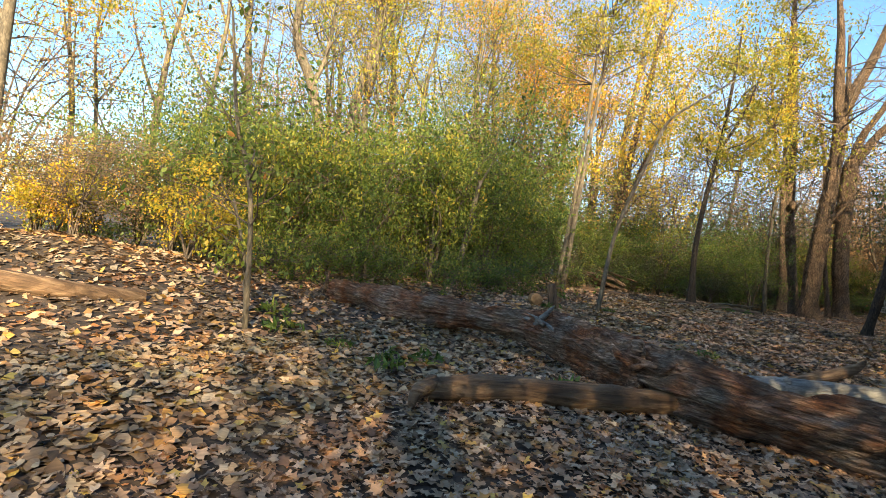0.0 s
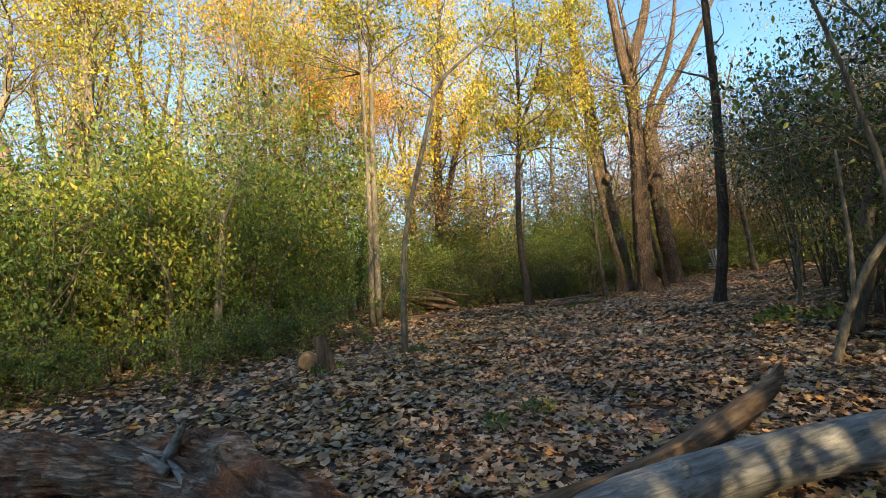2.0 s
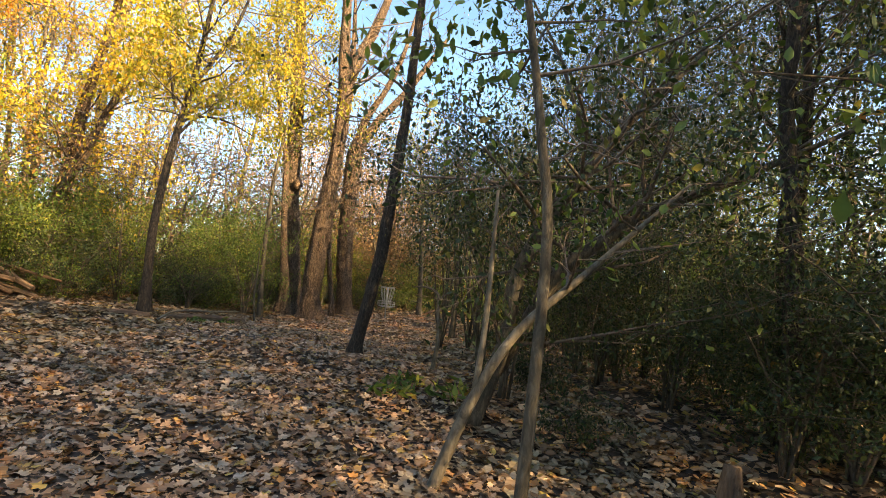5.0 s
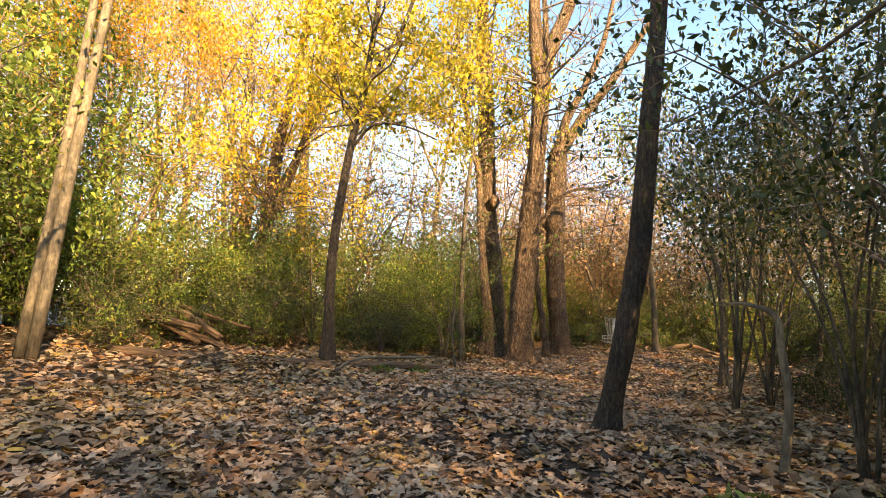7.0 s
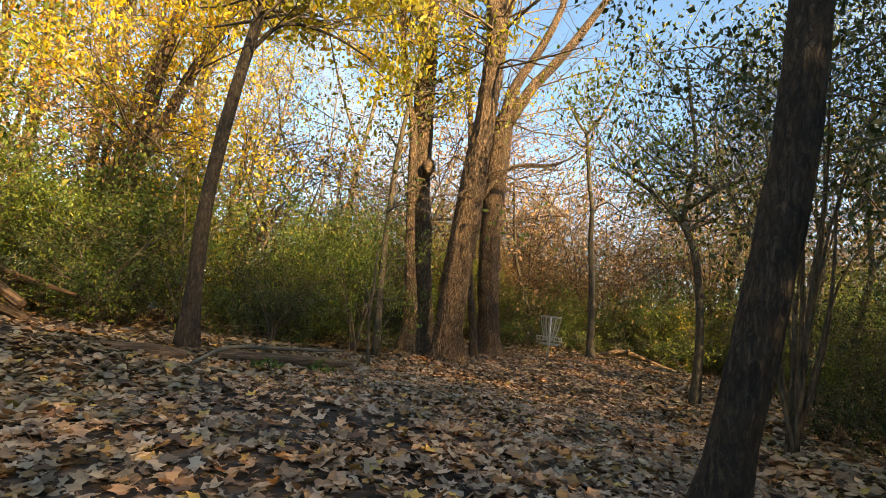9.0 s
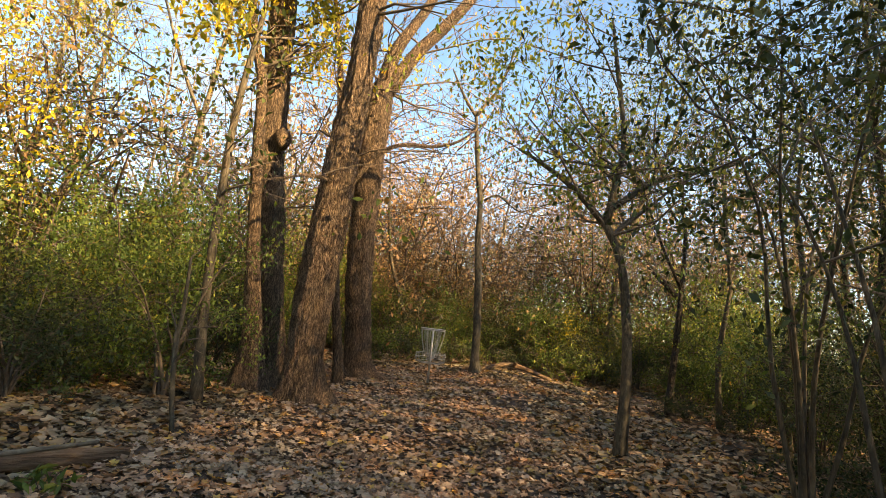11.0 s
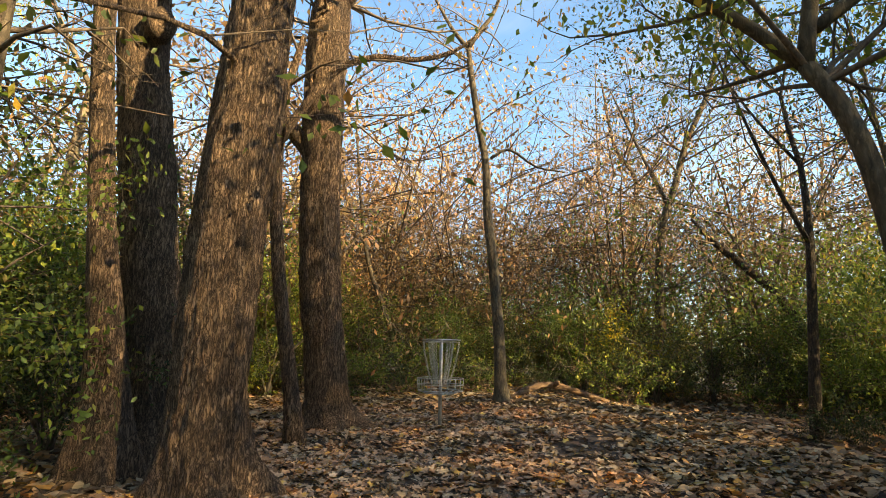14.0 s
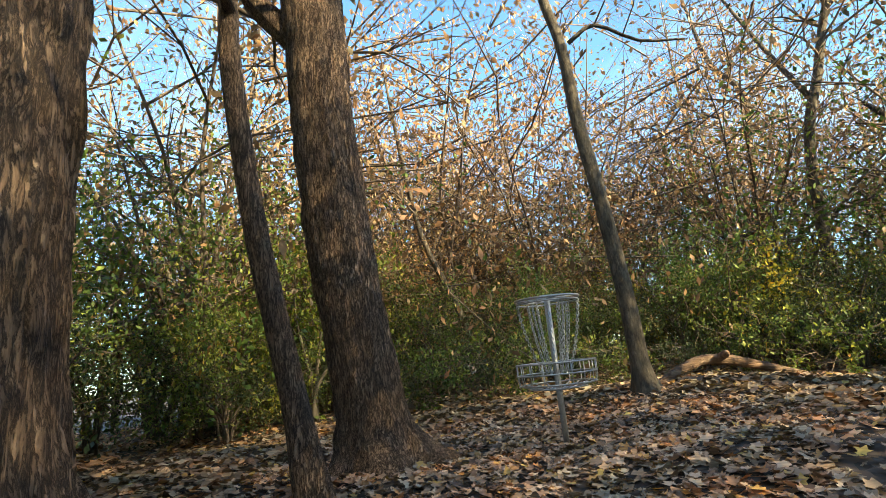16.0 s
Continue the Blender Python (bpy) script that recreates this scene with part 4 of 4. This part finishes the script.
log("fallen_log", "long grey log lying on the leafy bank", [(-8.5, 1.2, 0.25, 0.1), (-6.5, 1.4, 0.16, 0.13), (-5.2, 1.8, 0.02, 0.14), (-4.3, 2.4, -0.06, 0.12)], WOOD_BROWN, 18, 0.012, 0.2, 9)
log("fallen_log", "straight log lying at the clearing's edge", [(4.7, 15.3, 0.12, 0.12), (5.4, 14.75, 0.12, 0.13), (6.06, 14.2, 0.08, 0.115)], WOOD_BROWN, 16, 0.01, 0.15, 10)
log("fallen_log", "short dark log at the clearing's edge", [(7.3, 13.6, 0.1, 0.13), (7.9, 13.5, 0.12, 0.14), (8.3, 13.5, 0.1, 0.11)], WOOD_BROWN, 16, 0.012, 0.25, 11)
log("fallen_log", "short dark log at the clearing's edge", [(8.7, 13.7, 0.13, 0.08), (9.6, 13.75, 0.12, 0.085), (10.6, 13.9, 0.06, 0.07)], WOOD_BROWN, 14, 0.01, 0.2, 12)
log("fallen_branch", "thin pale branch arched over the leaves", [(8.3, 12.9, 0.12, 0.025), (8.7, 13.1, 0.3, 0.025), (9.4, 13.2, 0.32, 0.022), (10.2, 13.3, 0.34, 0.015)], BARK_PALE, 8, 0, 0.1, 13)
log("fallen_log", "curved brown log lying beyond the basket", [(20.0, 17.9, 0.24, 0.05), (20.4, 17.7, 0.46, 0.06), (21.0, 17.5, 0.52, 0.06), (22.0, 16.9, 0.2, 0.05)], WOOD_BROWN, 14, 0.006, 0.2, 14, [[(20.95, 17.5, 0.52, 0.05), (20.85, 17.35, 0.58, 0.045), (20.8, 17.3, 0.59, 0.02)]])
for i in range(12):
    a = R.uniform(-1.0, 0.25)
    x, y = 5.9 + R.uniform(-0.6, 0.6), 16.6 + R.uniform(-0.6, 0.6)
    z = gz(x, y) + 0.1 + 0.045 * i
    h, r = R.uniform(0.5, 0.95), R.uniform(0.035, 0.09)
    log("brushwood_log", "rotting log heaped in a brush pile", [(x - math.cos(a) * h, y - math.sin(a) * h, z + R.uniform(0.0, 0.25), r), (x, y, z, r * 1.05), (x + math.cos(a) * h, y + math.sin(a) * h, z + R.uniform(-0.3, -0.05), r * 0.85)], WOOD_BROWN, 12, 0.012, 0.25, 20 + i)


def stump():
    x, y = 2.3, 7.1
    z = gz(x, y)
    top = thing("stump", (x, y, z), "short mossy stump with a leaning snapped top", "stump")
    bm = bmesh.new()
    tube(bm, spline([(0, 0, -0.1, 0.17), (0.0, 0, 0.1, 0.12), (-0.04, 0, 0.35, 0.1), (-0.1, 0, 0.56, 0.085)], 4), 16, 0.3, 0.012, seed=31)
    part("trunk", bm, WOOD_BROWN, top)
    return top


stump()


def snag(x, y, h, r, label):
    z = gz(x, y)
    top = thing("stump", (x, y, z), label, "stump")
    bm = bmesh.new()
    tube(bm, spline([(0, 0, -0.1, r * 1.4), (0, 0.01, 0.15, r), (0.03, 0.0, h * 0.6, r * 0.85), (0.05, 0.02, h, r * 0.5)], 4), 16, 0.35, 0.014, seed=33)
    part("trunk", bm, WOOD_BROWN, top)


snag(7.9, 1.6, 0.75, 0.09, "short reddish snapped stump behind the grey trunk")


def fungus(x, y, z, size, turn):
    top = thing("shelf_fungus", (x, y, z), "pale shelf fungus growing on the great trunk", "fungus", "fungi on the trunk")
    bm = bmesh.new()
    n = 12
    rings = []
    for r, h in ((0.2, 0.35), (0.75, 0.3), (1.0, 0.1), (0.8, -0.05), (0.2, -0.25)):
        rings.append([bm.verts.new((size * r * math.cos(2 * math.pi * i / n), size * r * 0.8 * math.sin(2 * math.pi * i / n), size * h * 0.6)) for i in range(n)])
    for p, q in zip(rings, rings[1:]):
        for i in range(n):
            bm.faces.new((p[i], q[i], q[(i + 1) % n], p[(i + 1) % n]))
    bm.faces.new(rings[0])
    bm.faces.new(rings[-1][::-1])
    part("cap", bm, FUNGUS, top)


for x, y, z, size in ((13.74, 16.58, 1.1, 0.07), (13.72, 16.6, 0.86, 0.06)):
    fungus(x, y, z, size, 0)
knob = thing("burl", (13.56, 17.72, 4.45), "rounded burl on the furrowed trunk", "burl")
bm = bmesh.new()
tube(bm, [(0.0, 0.0, -0.2, 0.05), (-0.03, -0.04, -0.1, 0.13), (-0.04, -0.06, 0.0, 0.16), (-0.02, -0.03, 0.1, 0.12), (0.0, 0.0, 0.2, 0.05)], 18, 0.3, 0.02, seed=40)
part("swelling", bm, BARK_BIG, knob)
ball = thing("log_round", (2.0, 7.7, gz(2.0, 7.7) + 0.16), "round orange-brown cut log end beside the stump", "log")
bm = bmesh.new()
tube(bm, [(0, -0.14, 0, 0.1), (0, -0.13, 0, 0.14), (0, 0.0, 0, 0.15), (0, 0.35, -0.02, 0.15), (0, 0.4, -0.02, 0.12)], 18, 0.08, 0.004, seed=32)
part("round", bm, CUT_WOOD, ball)


# ---- the disc basket ----
def ring(bm, z, r, wire, n=40, squash=1.0):
    rows = [(r * math.cos(2 * math.pi * i / n), r * math.sin(2 * math.pi * i / n), z, wire) for i in range(n + 1)]
    tube(bm, rows, 6, cap=False)


def basket():
    top = thing("disc_golf_basket", (17.7, 17.4, gz(17.7, 17.4)), "galvanised steel disc golf basket with hanging chains", "basket")
    bm = bmesh.new()
    tube(bm, [(0, 0, -0.1, 0.026), (0, 0, 0.6, 0.026), (0, 0, 1.24, 0.026)], 14)
    part("pole", bm, STEEL, top)
    bm = bmesh.new()
    ring(bm, 1.235, 0.275, 0.011)
    ring(bm, 1.205, 0.265, 0.008)
    for i in range(6):
        a = i * math.pi / 3
        tube(bm, [(0, 0, 1.24, 0.008), (0.27 * math.cos(a), 0.27 * math.sin(a), 1.235, 0.008)], 6)
    part("chain_holder", bm, STEEL, top)
    tray = None
    for z, r in ((0.69, 0.335), (0.6, 0.335), (0.515, 0.325)):
        bm = bmesh.new()
        ring(bm, z, r, 0.007)
        ob = part("tray_ring", bm, STEEL, top)
        tray = tray or ob
    for r in (0.24, 0.14):
        bm = bmesh.new()
        ring(bm, 0.47 + 0.12 * (r - 0.14), r, 0.005)
        part("tray_ring", bm, STEEL, top)
    for i in range(18):
        a = 2 * math.pi * i / 18
        c, sn = math.cos(a), math.sin(a)
        bm = bmesh.new()
        tube(bm, [(0.335 * c, 0.335 * sn, 0.69, 0.005), (0.335 * c, 0.335 * sn, 0.6, 0.005), (0.325 * c, 0.325 * sn, 0.515, 0.005), (0.14 * c, 0.14 * sn, 0.47, 0.005), (0.03 * c, 0.03 * sn, 0.46, 0.005)], 5)
        part("tray_wire", bm, STEEL, top)
    # chains: links of turned rings, from the holder in to the pole
    for i in range(18):
        outer = i % 3 != 2
        a = 2 * math.pi * i / 18
        r0, r1 = (0.262, 0.12) if outer else (0.15, 0.055)
        bm = bmesh.new()
        n = 22
        for k in range(n):
            f = (k + 0.5) / n
            r = r0 + (r1 - r0) * f ** 1.5
            z = 1.2 - 0.6 * f
            u = Vector((math.cos(a), math.sin(a), 0))
            v = Vector((-math.sin(a), math.cos(a), 0)) if k % 2 else u
            p = u * r + Vector((0, 0, z))
            rows = [(*(p + v * 0.011 * math.cos(q) + Vector((0, 0, 0.019 * math.sin(q)))), 0.0034) for q in [j * math.pi / 3 for j in range(7)]]
            tube(bm, rows, 4, cap=False)
        part("chain", bm, STEEL, top)
    return top


basket()


# ---- herbs among the leaves ----
def herb(x, y, size, label):
    z = gz(x, y)
    top = thing("herb", (x, y, z), label, "plant", "green herbs among the leaves")
    rs = np.random.RandomState(int(abs(x * 100 + y * 10)) + 1)
    n = 46
    a, r = rs.rand(n) * 6.28, size * np.sqrt(rs.rand(n))
    P = np.column_stack([r * np.cos(a), r * np.sin(a), 0.04 + size * 0.7 * (1 - r / size) * rs.rand(n) + 0.02])
    part("foliage", leaf_mesh("foliage", P, size * 0.62, "long", 0.5, rs=rs), GREEN, top)
    for i in range(4):
        bm = bmesh.new()
        b = i * 1.6
        tube(bm, [(0, 0, -0.03, 0.004), (0.25 * size * math.cos(b), 0.25 * size * math.sin(b), 0.4 * size, 0.003), (0.6 * size * math.cos(b), 0.6 * size * math.sin(b), 0.7 * size, 0.002)], 4)
        part("stem", bm, BARK_THIN, top)


for x, y, size in ((-0.6, 1.0, 0.26), (-0.2, 1.3, 0.22), (-1.4, 2.0, 0.2), (1.9, 0.6, 0.2), (1.5, 0.9, 0.22), (0.6, -2.2, 0.14), (1.1, -2.0, 0.12), (2.2, 7.0, 0.2), (2.4, 7.3, 0.18), (3.9, 8.4, 0.16),
                   (3.7, 3.4, 0.16), (4.2, 3.6, 0.18), (-2.3, 2.4, 0.3), (-2.7, 3.2, 0.3), (9.2, 13.2, 0.2), (9.9, 13.3, 0.2), (8.8, 5.6, 0.3), (9.6, 5.4, 0.34), (9.3, 6.0, 0.26)):
    herb(x, y, size, "low green herb growing through fallen leaves")
